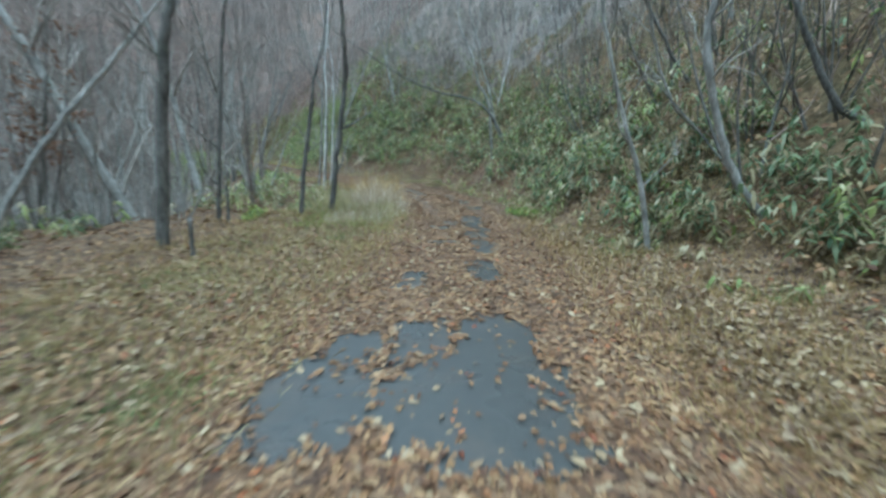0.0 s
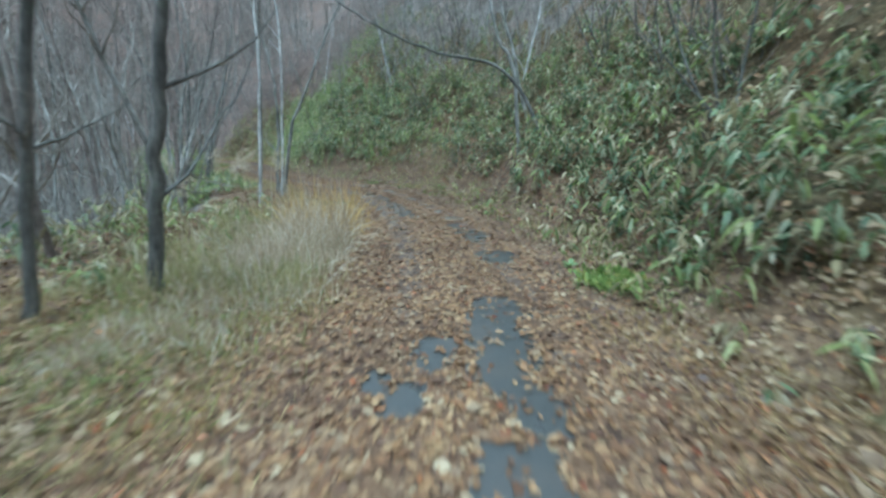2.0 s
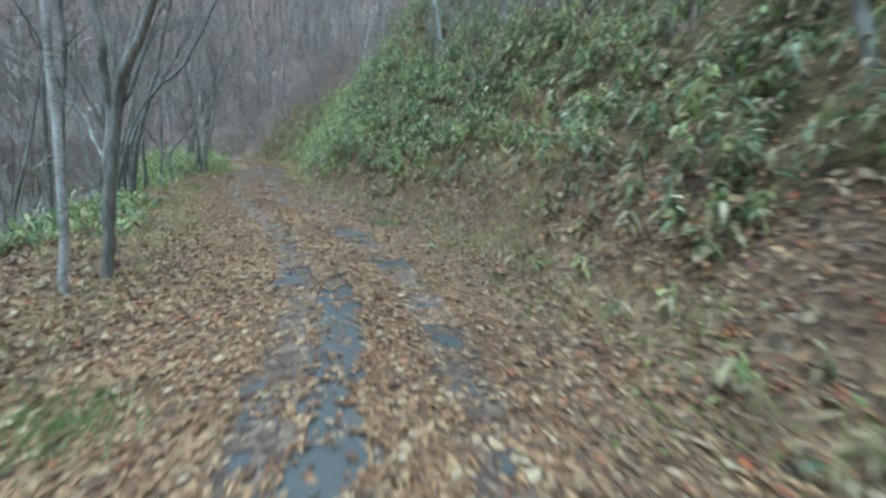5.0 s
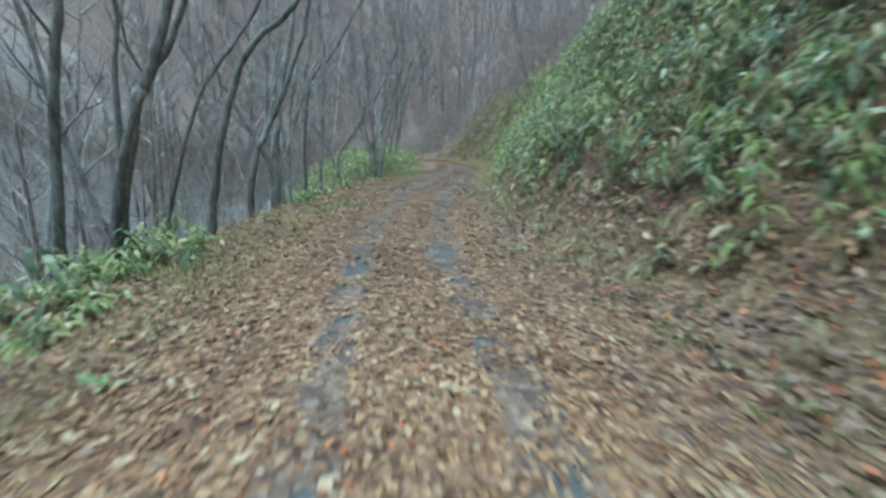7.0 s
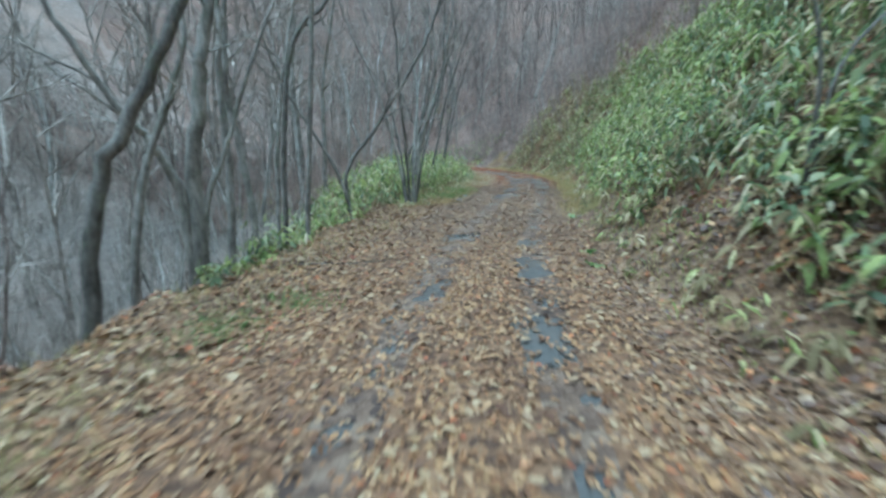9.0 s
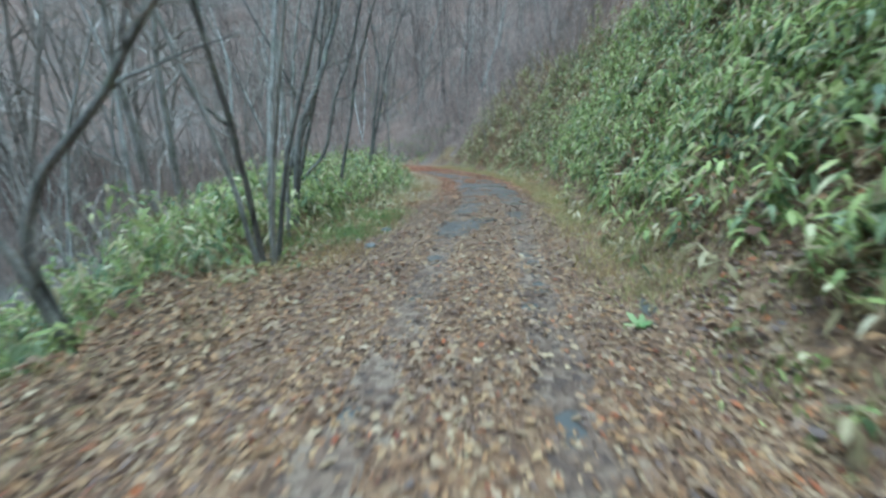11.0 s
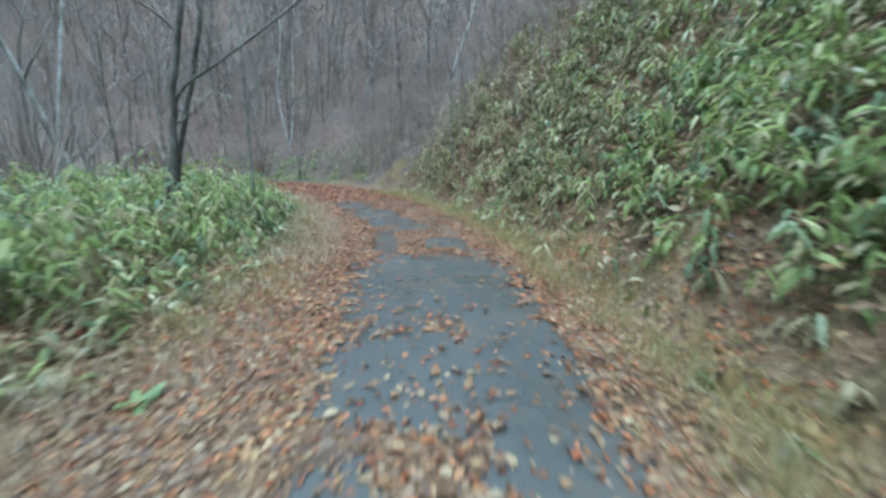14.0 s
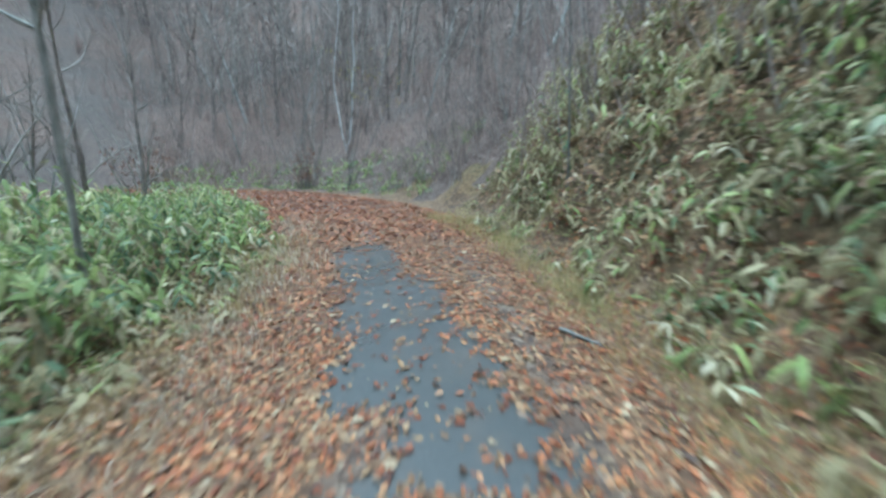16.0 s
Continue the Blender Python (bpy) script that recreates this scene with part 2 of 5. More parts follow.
mat_ground = ground_material()
mat_mat = ground_material("matted_leaves", 1.0, (1.02, 0.95, 0.95))
mat_crushed = ground_material("crushed_leaves_in_wheel_tracks", 1.0, (0.92, 1.0, 1.28))
mat_floor = thicket_floor_material()
mat_brush = brush_material()
mat_brush_brown = brush_material("leafless_undergrowth_brown", (0.66, 0.59, 0.56))
mat_asphalt = asphalt_material()
mat_bark = bark_material("bark_dark", (0.065, 0.061, 0.054), (0.235, 0.22, 0.195), 0.5)
# Mid, grey and twig barks carry mist in their paler colour, for farther trees.
mat_bark_mid = bark_material("bark_mid", (0.14, 0.133, 0.118), (0.38, 0.36, 0.32), 0.5)
mat_bark_brown = bark_material("bark_brown", (0.155, 0.125, 0.108), (0.35, 0.295, 0.258), 0.3)
mat_bark_grey = bark_material("bark_grey", (0.21, 0.2, 0.18), (0.44, 0.42, 0.38), 0.4)
mat_birch = bark_material("bark_birch", (0.16, 0.15, 0.14), (0.62, 0.6, 0.56), 0.0, True)
mat_twig = bark_material("twig_bark", (0.225, 0.2, 0.172), (0.42, 0.38, 0.33))
mat_twig_brown = bark_material("twig_bark_brown", (0.26, 0.193, 0.163), (0.44, 0.342, 0.292))

# ================= plan of the road and the land =================
ROAD = [(0.2, -60), (0.0, -30), (0.0, -8), (0.0, 0), (0.25, 4.4), (0.3, 8.9), (0.1, 11.0), (-0.6, 14.3), (-1.94, 17.9), (-3.64, 20.7), (-5.65, 23.1), (-7.68, 25.4),
        (-9.44, 27.7), (-11.6, 31.0), (-13.5, 34.4), (-15.0, 37.2), (-16.6, 40.0), (-18.4, 42.7), (-20.9, 45.6), (-24.6, 48.6), (-29.5, 51.0), (-34.5, 51.6), (-39, 49.8), (-42, 46.5)]


def spline(points, per=14):
    p = np.array([points[0], *points, points[-1]], float)
    t = np.linspace(0, 1, per, endpoint=False)[:, None]
    out = []
    for a, b, c, d in zip(p, p[1:], p[2:], p[3:]):
        out.append(0.5 * (2 * b + (c - a) * t + (2 * a - 5 * b + 4 * c - d) * t**2 + (3 * b - a - 3 * c + d) * t**3))
    return np.concatenate([*out, p[-1:]])


LINE = spline(ROAD)
seg = np.diff(LINE, axis=0)
LEN = np.hypot(*seg.T)
RUN = np.r_[0, np.cumsum(LEN)]
RUN -= RUN[np.argmin(np.hypot(*(LINE - (0, 0)).T))]  # 0 at the start of the drive


def road_coords(xy):
    """Metres along the road and to its right for places on the plan."""
    xy = np.asarray(xy, float).reshape(-1, 2)
    s, u = np.empty(len(xy)), np.empty(len(xy))
    d = seg / LEN[:, None]
    for k in range(0, len(xy), 4000):
        q = xy[k:k + 4000, None] - LINE[None, :-1]
        t = np.clip((q * d).sum(-1), 0, LEN)
        off = q - t[..., None] * d
        far = (off**2).sum(-1)
        i = far.argmin(1)
        n = np.arange(len(i))
        side = d[i, 1] * q[n, i, 0] - d[i, 0] * q[n, i, 1]
        s[k:k + 4000] = RUN[i] + t[n, i]
        u[k:k + 4000] = np.sqrt(far[n, i]) * np.sign(side)
    return s, u


def on_road(s, u):
    """Places on the plan, s metres along the road and u to its right."""
    s, u = np.broadcast_arrays(np.asarray(s, float), np.asarray(u, float))
    x, y = np.interp(s, RUN, LINE[:, 0]), np.interp(s, RUN, LINE[:, 1])
    x2, y2 = np.interp(s + 0.3, RUN, LINE[:, 0]), np.interp(s + 0.3, RUN, LINE[:, 1])
    x1, y1 = np.interp(s - 0.3, RUN, LINE[:, 0]), np.interp(s - 0.3, RUN, LINE[:, 1])
    h = np.hypot(x2 - x1, y2 - y1)
    return np.stack([x + u * (y2 - y1) / h, y - u * (x2 - x1) / h], -1)


def waves(x, y, size, seed):
    """A smooth irregular field between about -1 and 1."""
    r = np.random.default_rng(seed)
    out = 0
    for k in range(7):
        a, ph, f = r.uniform(0, 6.28), r.uniform(0, 6.28), 6.28 / size * r.uniform(0.6, 1.9)
        out = out + np.sin(f * (x * np.cos(a) + y * np.sin(a)) + ph + 0.8 * np.sin(f * 0.7 * (x * np.sin(a) - y * np.cos(a)) + ph * 2))
    return out / 3.6


# by metres along the road: where the right bank begins, its steepness, where the left shelf ends, its fall
KEY_S = [-30, 0, 5, 9, 14, 18, 23, 28, 33, 37, 42, 47, 52, 57, 62, 70, 90]
BANK_AT = [4.5, 3.9, 3.0, 1.9, 2.0, 2.1, 2.1, 1.9, 1.6, 1.65, 1.7, 1.7, 1.6, 1.7, 2.2, 3.5, 5.0]
BANK_UP = [0.7, 0.75, 0.85, 1.1, 1.2, 1.15, 1.1, 1.15, 1.35, 1.5, 1.5, 1.5, 1.5, 1.5, 1.0, 0.5, 0.4]
SHELF_TO = [9, 8, 7, 5.5, 4.6, 3.6, 3.2, 2.8, 2.4, 2.6, 4.5, 6, 7, 7, 7, 7, 7]
SHELF_FALL = [0.25, 0.25, 0.3, 0.35, 0.5, 0.7, 0.75, 0.8, 0.8, 0.7, 0.4, 0.3, 0.25, 0.25, 0.2, 0.15, 0.15]


def soft_ramp(d, w):
    return np.where(d <= 0, 0, np.where(d < w, d * d / (2 * w), d - w / 2))


def land(xy):
    """The height of the ground."""
    xy = np.asarray(xy, float).reshape(-1, 2)
    s, u = road_coords(xy)
    x, y = xy.T
    at, up = np.interp(s, KEY_S, BANK_AT), np.interp(s, KEY_S, BANK_UP)
    to, fall = np.interp(s, KEY_S, SHELF_TO), np.interp(s, KEY_S, SHELF_FALL)
    right = up * soft_ramp(u - at + 0.25 * waves(x, y, 3.0, 3), 0.7)
    right = np.where(right > 9, 9 + 0.7 * (right - 9), right)
    right = np.maximum(right, 0.95 * soft_ramp(u - 9, 9))
    right = 120 * (1 - np.exp(-right / 120))
    drop = fall * soft_ramp(-u - to + 0.3 * waves(x, y, 3.5, 4), 1.2)
    low = 5 * (1 - np.exp(-drop / 5))
    rise = 1.05 * soft_ramp(-u - 11, 10)
    left = -low + 150 * (1 - np.exp(-rise / 150))
    z = np.where(u > 0, right, left)
    out = np.clip((np.abs(u) - 1.5) / 2, 0, 1)
    z = z + out * (0.10 * waves(x, y, 2.2, 5) + 0.05 * waves(x, y, 0.9, 6)) + np.clip((np.abs(u) - 10) / 10, 0, 1) * 0.9 * waves(x, y, 16, 8)
    crown = -0.012 * np.minimum(np.abs(u), 1.6) ** 2
    ruts = -0.02 * (np.exp(-((np.abs(u) - 0.68) / 0.22) ** 2))
    return z + np.where(np.abs(u) < 2.2, crown + ruts, -0.03)


def graded(lo, hi, a, b, step):
    """Grid lines: fine between a and b, wider and wider out to lo and hi."""
    out = list(np.arange(a, b, step))
    d = step
    while out[-1] < hi:
        d *= 1.12
        out.append(out[-1] + d)
    d = step
    while out[0] > lo:
        d *= 1.12
        out.insert(0, out[0] - d)
    return np.array(out)


def grid_tris(nx, ny):
    i = (np.arange(nx - 1)[:, None] * ny + np.arange(ny - 1)[None]).ravel()
    return np.concatenate([np.stack([i, i + ny, i + ny + 1], 1), np.stack([i, i + ny + 1, i + 1], 1)])


def build_ground():
    gx, gy = graded(-420, 420, -32, 9, 0.3), graded(-300, 460, 0, 58, 0.3)
    xy = np.stack(np.meshgrid(gx, gy, indexing="ij"), -1).reshape(-1, 2)
    z = land(xy)
    s, u = road_coords(xy)
    z = z - 0.05 * (np.abs(u) < 1.55)
    tris = grid_tris(len(gx), len(gy))
    at = np.interp(s, KEY_S, BANK_AT)
    edge = u + 1.5 * waves(*xy.T, 5.0, 12)
    under = (u > at + np.interp(s, [8, 12, 18, 30, 38, 44], [0.5, 0.8, 1.3, 1.2, 0.6, 0.4]) + 0.3 * waves(*xy.T, 1.3, 13)) & (s > -8) & (s < 66)
    far = np.where((edge < -np.interp(s, [16, 20, 40, 44], [8.5, 5.2, 5.2, 8.5])) | (edge > at + np.interp(s, [30, 40, 60], [6.5, 5.5, 3.6])) | ((s > 59) & (np.abs(edge) > 3.2)), 1, np.where(under, 2, 0))[tris[:, 0]]
    far = np.where((far == 1) & ((s > 41) & (xy[:, 1] > 36 + 5 * waves(*xy.T, 9.0, 14) + 3 * waves(*xy.T, 2.5, 15)))[tris[:, 0]], 3, far)
    me = fast_mesh("ground", np.c_[xy, z], tris, [mat_ground, mat_brush, mat_floor, mat_brush_brown], True, far)
    tagged(new("ground", me), "damp forest floor of soil and old leaves, rising as a bank beside the road", "ground", kind="structure")


def build_road():
    ss = np.arange(-20, 90, 0.2)
    uu = np.linspace(-1.7, 1.7, 23)
    s, u = np.meshgrid(ss, uu, indexing="ij")
    edge = 0.06 * waves(s, u * 0, 1.3, 21)
    xy = on_road(s.ravel(), (u * (1 + edge * (np.abs(u) > 1.5))).ravel())
    z = land(xy) + 0.006
    z = np.where(np.abs(u.ravel()) > 1.65, z - 0.12, z)
    me = fast_mesh("road", np.c_[xy, z], grid_tris(len(ss), len(uu)), mat_asphalt, True)
    tagged(new("road", me), "narrow wet dark asphalt forest road mostly buried in leaves", "road", kind="structure")


build_ground()
build_road()

# ================= bare trees =================
def tube(path, radii, sides):
    """Corners and triangles of a tapering round stem along a path."""
    p, r = np.asarray(path, float), np.asarray(radii, float)
    d = np.gradient(p, axis=0)
    d /= np.linalg.norm(d, axis=1)[:, None] + 1e-9
    ref = np.array([0.31, 0.95, 0.05]) if abs(d[0] @ [0.31, 0.95, 0.05]) < 0.9 else np.array([0.95, -0.31, 0.05])
    a = np.cross(d, ref)
    a /= np.linalg.norm(a, axis=1)[:, None]
    b = np.cross(d, a)
    ang = np.linspace(0, 2 * np.pi, sides, endpoint=False)
    v = p[:, None] + r[:, None, None] * (np.cos(ang)[None, :, None] * a[:, None] + np.sin(ang)[None, :, None] * b[:, None])
    n = len(p)
    i, j = np.meshgrid(np.arange(n - 1), np.arange(sides), indexing="ij")
    q, k = (i * sides + j).ravel(), (i * sides + (j + 1) % sides).ravel()
    return v.reshape(-1, 3), np.concatenate([np.stack([q, k, k + sides], 1), np.stack([q, k + sides, q + sides], 1)])


def joined(pieces):
    verts, tris, at = [], [], 0
    for v, t in pieces:
        verts.append(v)
        tris.append(t + at)
        at += len(v)
    return np.concatenate(verts), np.concatenate(tris)


def wander(r, start, way, length, steps, bend, lift):
    """A crooked growing line."""
    p, d = [np.asarray(start, float)], np.asarray(way, float)
    for _ in range(steps):
        d = d + r.normal(0, bend, 3) + (0, 0, lift)
        d = d / np.linalg.norm(d)
        p.append(p[-1] + d * length / steps)
    return np.array(p)


def smooth_line(points, per=5):
    p = np.array([points[0], *points, points[-1]], float)
    t = np.linspace(0, 1, per, endpoint=False)[:, None]
    out = [0.5 * (2 * b + (c - a) * t + (2 * a - 5 * b + 4 * c - d) * t**2 + (3 * b - a - 3 * c + d) * t**3) for a, b, c, d in zip(p, p[1:], p[2:], p[3:])]
    return np.concatenate([*out, p[-1:]])


def offshoots(r, line, radii, count, lo, level, out, spread=0.9, size=1.0, sides=5):
    """Side branches of a stem, and theirs in turn; each goes to out[level]."""
    n = len(line)
    for _ in range(count):
        f = lo + (1 - lo) * r.random() ** 0.8
        i = min(int(f * (n - 1)), n - 2)
        start, rr = line[i], radii[i]
        d = line[i + 1] - line[i]
        d = d / np.linalg.norm(d)
        side = np.cross(d, r.normal(0, 1, 3))
        side /= np.linalg.norm(side)
        way = d * (1 - 0.45 * spread) + side * spread * r.uniform(0.5, 1.0)
        way /= np.linalg.norm(way)
        length = size * r.uniform(0.5, 1.1) * (1.15 - 0.6 * f)
        steps = 6 if level == 1 else 3 if level == 2 else 2
        path = wander(r, start, way, length, steps, 0.16, 0.05)
        thick = min(rr * 0.6, 0.012 * length + 0.004)
        rad = np.linspace(thick, max(thick * 0.25, 0.0025), steps + 1)
        out[level].append(tube(path, rad, sides if level == 1 else 3))
        if level < 3:
            offshoots(r, path, rad, 5 if level == 1 else 4, 0.25, level + 1, out, spread, size * (0.5 if level == 1 else 0.45))


def make_tree(seed, waypoints, radius, height, bark, limbs=9, low=0.22, size=2.4, flare=1.5):
    """A bare tree with its foot at 0: trunk, limbs and twigs."""
    r = np.random.default_rng(seed)
    pts = [np.zeros(3)] + [np.asarray(p, float) for p in waypoints]
    d = pts[-1] - pts[-2]
    d = d / np.linalg.norm(d)
    while pts[-1][2] < height:
        d = d + r.normal(0, 0.13, 3) * (1, 1, 0.3) + (0, 0, 0.12)
        d = d / np.linalg.norm(d)
        pts.append(pts[-1] + d * 1.1)
    line = smooth_line([pts[0] - (0, 0, 0.25), *pts])
    line = line + np.r_[np.zeros((2, 3)), r.normal(0, radius * 0.16, (len(line) - 2, 3))]
    far = np.linspace(0, 1, len(line))
    rad = radius * (1 - 0.85 * far ** 0.9) + radius * (flare - 1) * np.exp(-far * len(line) / 2.2)
    out = {1: [], 2: [], 3: []}
    offshoots(r, line, rad, limbs, low, 1, out, 0.85, size)
    thing = new("bare_tree")
    t = new("trunk", fast_mesh("trunk", *tube(line, rad, 9), bark, True))
    t.parent = thing
    for piece in out[1]:
        b = new("limb", fast_mesh("limb", *piece, bark, True))
        b.parent = thing
    c = tagged(new("crown", fast_mesh("crown", *joined(out[2] + out[3]), mat_twig, False)), kind="stuff")
    c.parent = thing
    return thing


def height_at(x, y):
    return float(land([(x, y)])[0])


BARK = {"dark": mat_bark, "mid": mat_bark_mid, "grey": mat_bark_grey, "birch": mat_birch}
WORDS = {"mid": "leafless grey-brown tree rising from the slope beside the road",
         "dark": "leafless tree with dark rough bark, leaning over the roadside slope",
         "grey": "leafless grey-barked tree with thin bare twigs on the roadside slope",
         "birch": "slender white-barked birch without leaves among darker trees"}
tree_seed = [100]


def plant_tree(x, y, waypoints, radius, bark, height=8.0, limbs=9, low=0.2, size=1.9, label="", group="trees along the forest road"):
    """A tree of its own at a place of the plan; waypoints are heights above the road."""
    z = height_at(x, y) - 0.03
    tree_seed[0] += 1
    way = [(dx, dy, max(dz - z, 0.3 * k + 0.2)) for k, (dx, dy, dz) in enumerate(waypoints)]
    thing = make_tree(tree_seed[0], way, radius, height, BARK[bark], limbs, low, size)
    thing.location = (x, y, z)
    tagged(thing, label or WORDS[bark], "tree", group)
    return thing


# first stretch
plant_tree(-2.53, 9.52, [(0.1, 0.05, 1.05), (0.23, 0.12, 2.03), (0.34, 0.17, 2.95)], 0.075, "dark", 9, 10, 0.12, 1.5, "upright dark-barked bare tree standing beside dry yellow grass")
plant_tree(-2.99, 8.76, [(0.12, 0.09, 1.08), (0.27, 0.19, 2.2), (0.33, 0.23, 2.73)], 0.055, "dark", 8, 9, 0.14, 1.3, "thin upright dark bare tree beside a thicker one")
plant_tree(-4.28, 7.95, [(0.1, 0.07, 1.36), (0.27, 0.17, 3.15)], 0.05, "dark", 7, 8, 0.2, 1.2)
plant_tree(-4.14, 6.08, [(0.13, 0.09, 1.46), (0.26, 0.17, 2.74), (0.37, 0.24, 3.32)], 0.10, "dark", 9, 10, 0.2, 1.6, "dark bare tree forking above head height on a leafy shelf")
plant_tree(-5.66, 5.05, [(0.43, 0.45, 1.2), (0.78, 0.76, 1.86), (1.19, 1.09, 2.56), (1.52, 1.32, 3.12)], 0.06, "grey", 4.2, 4, 0.5, 0.9, "pale dead trunk leaning far over among bare trees")
plant_tree(3.12, 6.3, [(-0.2, 0.05, 0.95), (-0.56, 0.1, 1.95), (-0.95, 0.15, 3.2)], 0.05, "grey", 7, 9, 0.25, 1.4, "pale slender sapling leaning out from the foot of the bank")
plant_tree(4.5, 7.8, [(-0.26, -0.05, 0.95), (-0.6, -0.1, 1.87), (-0.95, -0.1, 3.0)], 0.038, "grey", 7, 9, 0.25, 1.4, "pale slender sapling leaning out from the foot of the bank")
plant_tree(4.25, 5.6, [(-0.35, 0.05, 1.0), (-0.7, 0.1, 1.7), (-1.0, 0.15, 2.8)], 0.068, "grey", 8, 9, 0.25, 1.5, "pale grey leaning tree at the foot of the bank")
plant_tree(5.5, 5.9, [(-0.25, 0.12, 1.64), (-0.6, 0.3, 2.86), (-0.85, 0.4, 3.44)], 0.055, "dark", 9, 7, 0.35, 1.6)
plant_tree(5.0, 9.4, [(-0.1, 0.1, 2.34), (-0.6, 0.22, 3.95)], 0.05, "dark", 7, 7, 0.3, 1.4)
plant_tree(2.36, 17.2, [(-0.55, 0.12, 2.79), (-1.33, 0.22, 3.46), (-2.46, 0.24, 3.67)], 0.06, "dark", 4.6, 6, 0.4, 1.2, "dark crooked trunk arching out low from a bamboo-grass bank")
plant_tree(2.3, 19.0, [(-0.33, 0.08, 3.18), (-0.46, 0.11, 3.89)], 0.06, "grey", 9, 8, 0.3, 1.5)
plant_tree(1.9, 17.9, [(-0.22, 0.04, 3.36), (-0.67, 0.09, 4.18)], 0.06, "grey", 9, 8, 0.3, 1.5)
plant_tree(-4.54, 15.93, [(0.1, 0.1, 1.86), (0.18, 0.18, 3.25)], 0.045, "birch", 10, 8, 0.35, 1.3)
plant_tree(-5.0, 16.9, [(0.15, 0.12, 2.15), (0.22, 0.2, 3.65)], 0.055, "mid", 9, 9, 0.25, 1.4)
plant_tree(-4.75, 17.7, [(0.1, 0.1, 1.56), (0.2, 0.15, 3.82)], 0.045, "birch", 9, 8, 0.3, 1.3)
plant_tree(-4.9, 18.25, [(0.25, 0.16, 1.78), (0.55, 0.34, 2.61), (1.1, 0.6, 4.03)], 0.06, "mid", 8, 9, 0.25, 1.4)
plant_tree(-5.25, 18.6, [(0.02, 0.05, 0.63), (0.08, 0.17, 1.57), (0.09, 0.18, 2.24)], 0.065, "mid", 8, 9, 0.2, 1.3)
# second stretch
plant_tree(-9.75, 22.4, [(0.15, 0.44, 1.7), (0.21, 0.61, 2.08), (0.33, 0.9, 2.96)], 0.085, "dark", 9, 10, 0.25, 1.6)
plant_tree(-9.65, 22.35, [(0.05, 0.3, 1.2), (0.11, 0.62, 2.01), (0.22, 0.89, 2.47), (0.31, 1.09, 2.98)], 0.055, "dark", 8, 8, 0.35, 1.4)
plant_tree(-10.05, 23.05, [(0.14, 0.38, 1.24), (0.29, 0.71, 2.11), (0.58, 1.23, 2.93)], 0.035, "dark", 6, 6, 0.35, 1.0, "thin sinuous dark sapling growing out of bamboo grass")
plant_tree(-10.43, 23.9, [(0.13, 0.26, 1.39), (0.36, 0.68, 2.66), (0.75, 1.27, 3.38)], 0.07, "dark", 8, 9, 0.3, 1.6)
plant_tree(-16.6, 33.9, [(0.05, 0.1, 1.4), (-0.1, 0.2, 3.2)], 0.04, "grey", 7, 9, 0.25, 1.3)
plant_tree(-10.25, 22.0, [(0.06, 0.25, 1.68), (0.11, 0.48, 2.87)], 0.07, "dark", 9, 9, 0.3, 1.5)
plant_tree(-12.3, 23.3, [(0.08, 0.25, 2.27), (0.13, 0.4, 3.53)], 0.055, "dark", 9, 8, 0.3, 1.5)
plant_tree(-12.9, 25.9, [(0.03, 0.24, 0.92), (0.11, 0.68, 1.77), (0.24, 1.16, 2.8)], 0.09, "dark", 9, 10, 0.3, 1.7, "stout dark-barked bare tree leaning uphill at the road edge")
plant_tree(-13.8, 26.4, [(0.06, 0.32, 0.94), (0.16, 0.72, 1.99), (0.22, 0.94, 2.7)], 0.055, "mid", 8, 8, 0.25, 1.4)
plant_tree(-14.74, 29.37, [(0.08, 0.15, 1.52), (0.18, 0.31, 3.8)], 0.055, "mid", 9, 8, 0.25, 1.4)
plant_tree(-15.43, 29.25, [(0.11, 0.22, 2.25), (0.25, 0.47, 3.39), (0.55, 0.96, 3.99)], 0.06, "dark", 8, 9, 0.3, 1.6)
plant_tree(-13.92, 27.28, [(0.01, 0.08, 1.03), (0.04, 0.27, 2.2), (0.06, 0.36, 2.69)], 0.12, "mid", 9, 10, 0.3, 1.8, "thick many-stemmed grey tree on the steep slope below the road")
plant_tree(-13.95, 27.2, [(-0.01, 0.0, 0.66), (-0.02, -0.12, 1.14), (-0.03, -0.29, 1.53), (-0.04, -0.46, 1.75)], 0.085, "mid", 6, 7, 0.3, 1.5)
plant_tree(-13.88, 27.33, [(0.02, 0.12, 0.64), (0.06, 0.38, 1.23), (0.1, 0.6, 1.83)], 0.05, "mid", 6, 7, 0.3, 1.3)
plant_tree(-15.24, 28.19, [(0.03, 0.11, 1.12), (0.03, 0.12, 2.49), (0.05, 0.19, 3.13)], 0.075, "mid", 9, 9, 0.25, 1.6)
plant_tree(-16.36, 29.24, [(-0.07, -0.21, 1.25), (-0.11, -0.36, 2.51), (-0.09, -0.28, 3.53)], 0.085, "mid", 9, 9, 0.25, 1.6)
plant_tree(-17.8, 30.3, [(0.05, 0.1, 0.99), (0.15, 0.3, 2.65), (0.3, 0.6, 4.23)], 0.07, "mid", 9, 9, 0.25, 1.6)
plant_tree(-15.5, 31.0, [(-0.14, -0.23, 0.73), (-0.37, -0.66, 1.71)], 0.05, "mid", 6, 9, 0.15, 1.4)
plant_tree(-15.6, 31.05, [(-0.06, -0.1, 0.83), (0.31, 0.46, 1.84), (0.92, 1.2, 3.3)], 0.055, "dark", 7, 9, 0.2, 1.5)
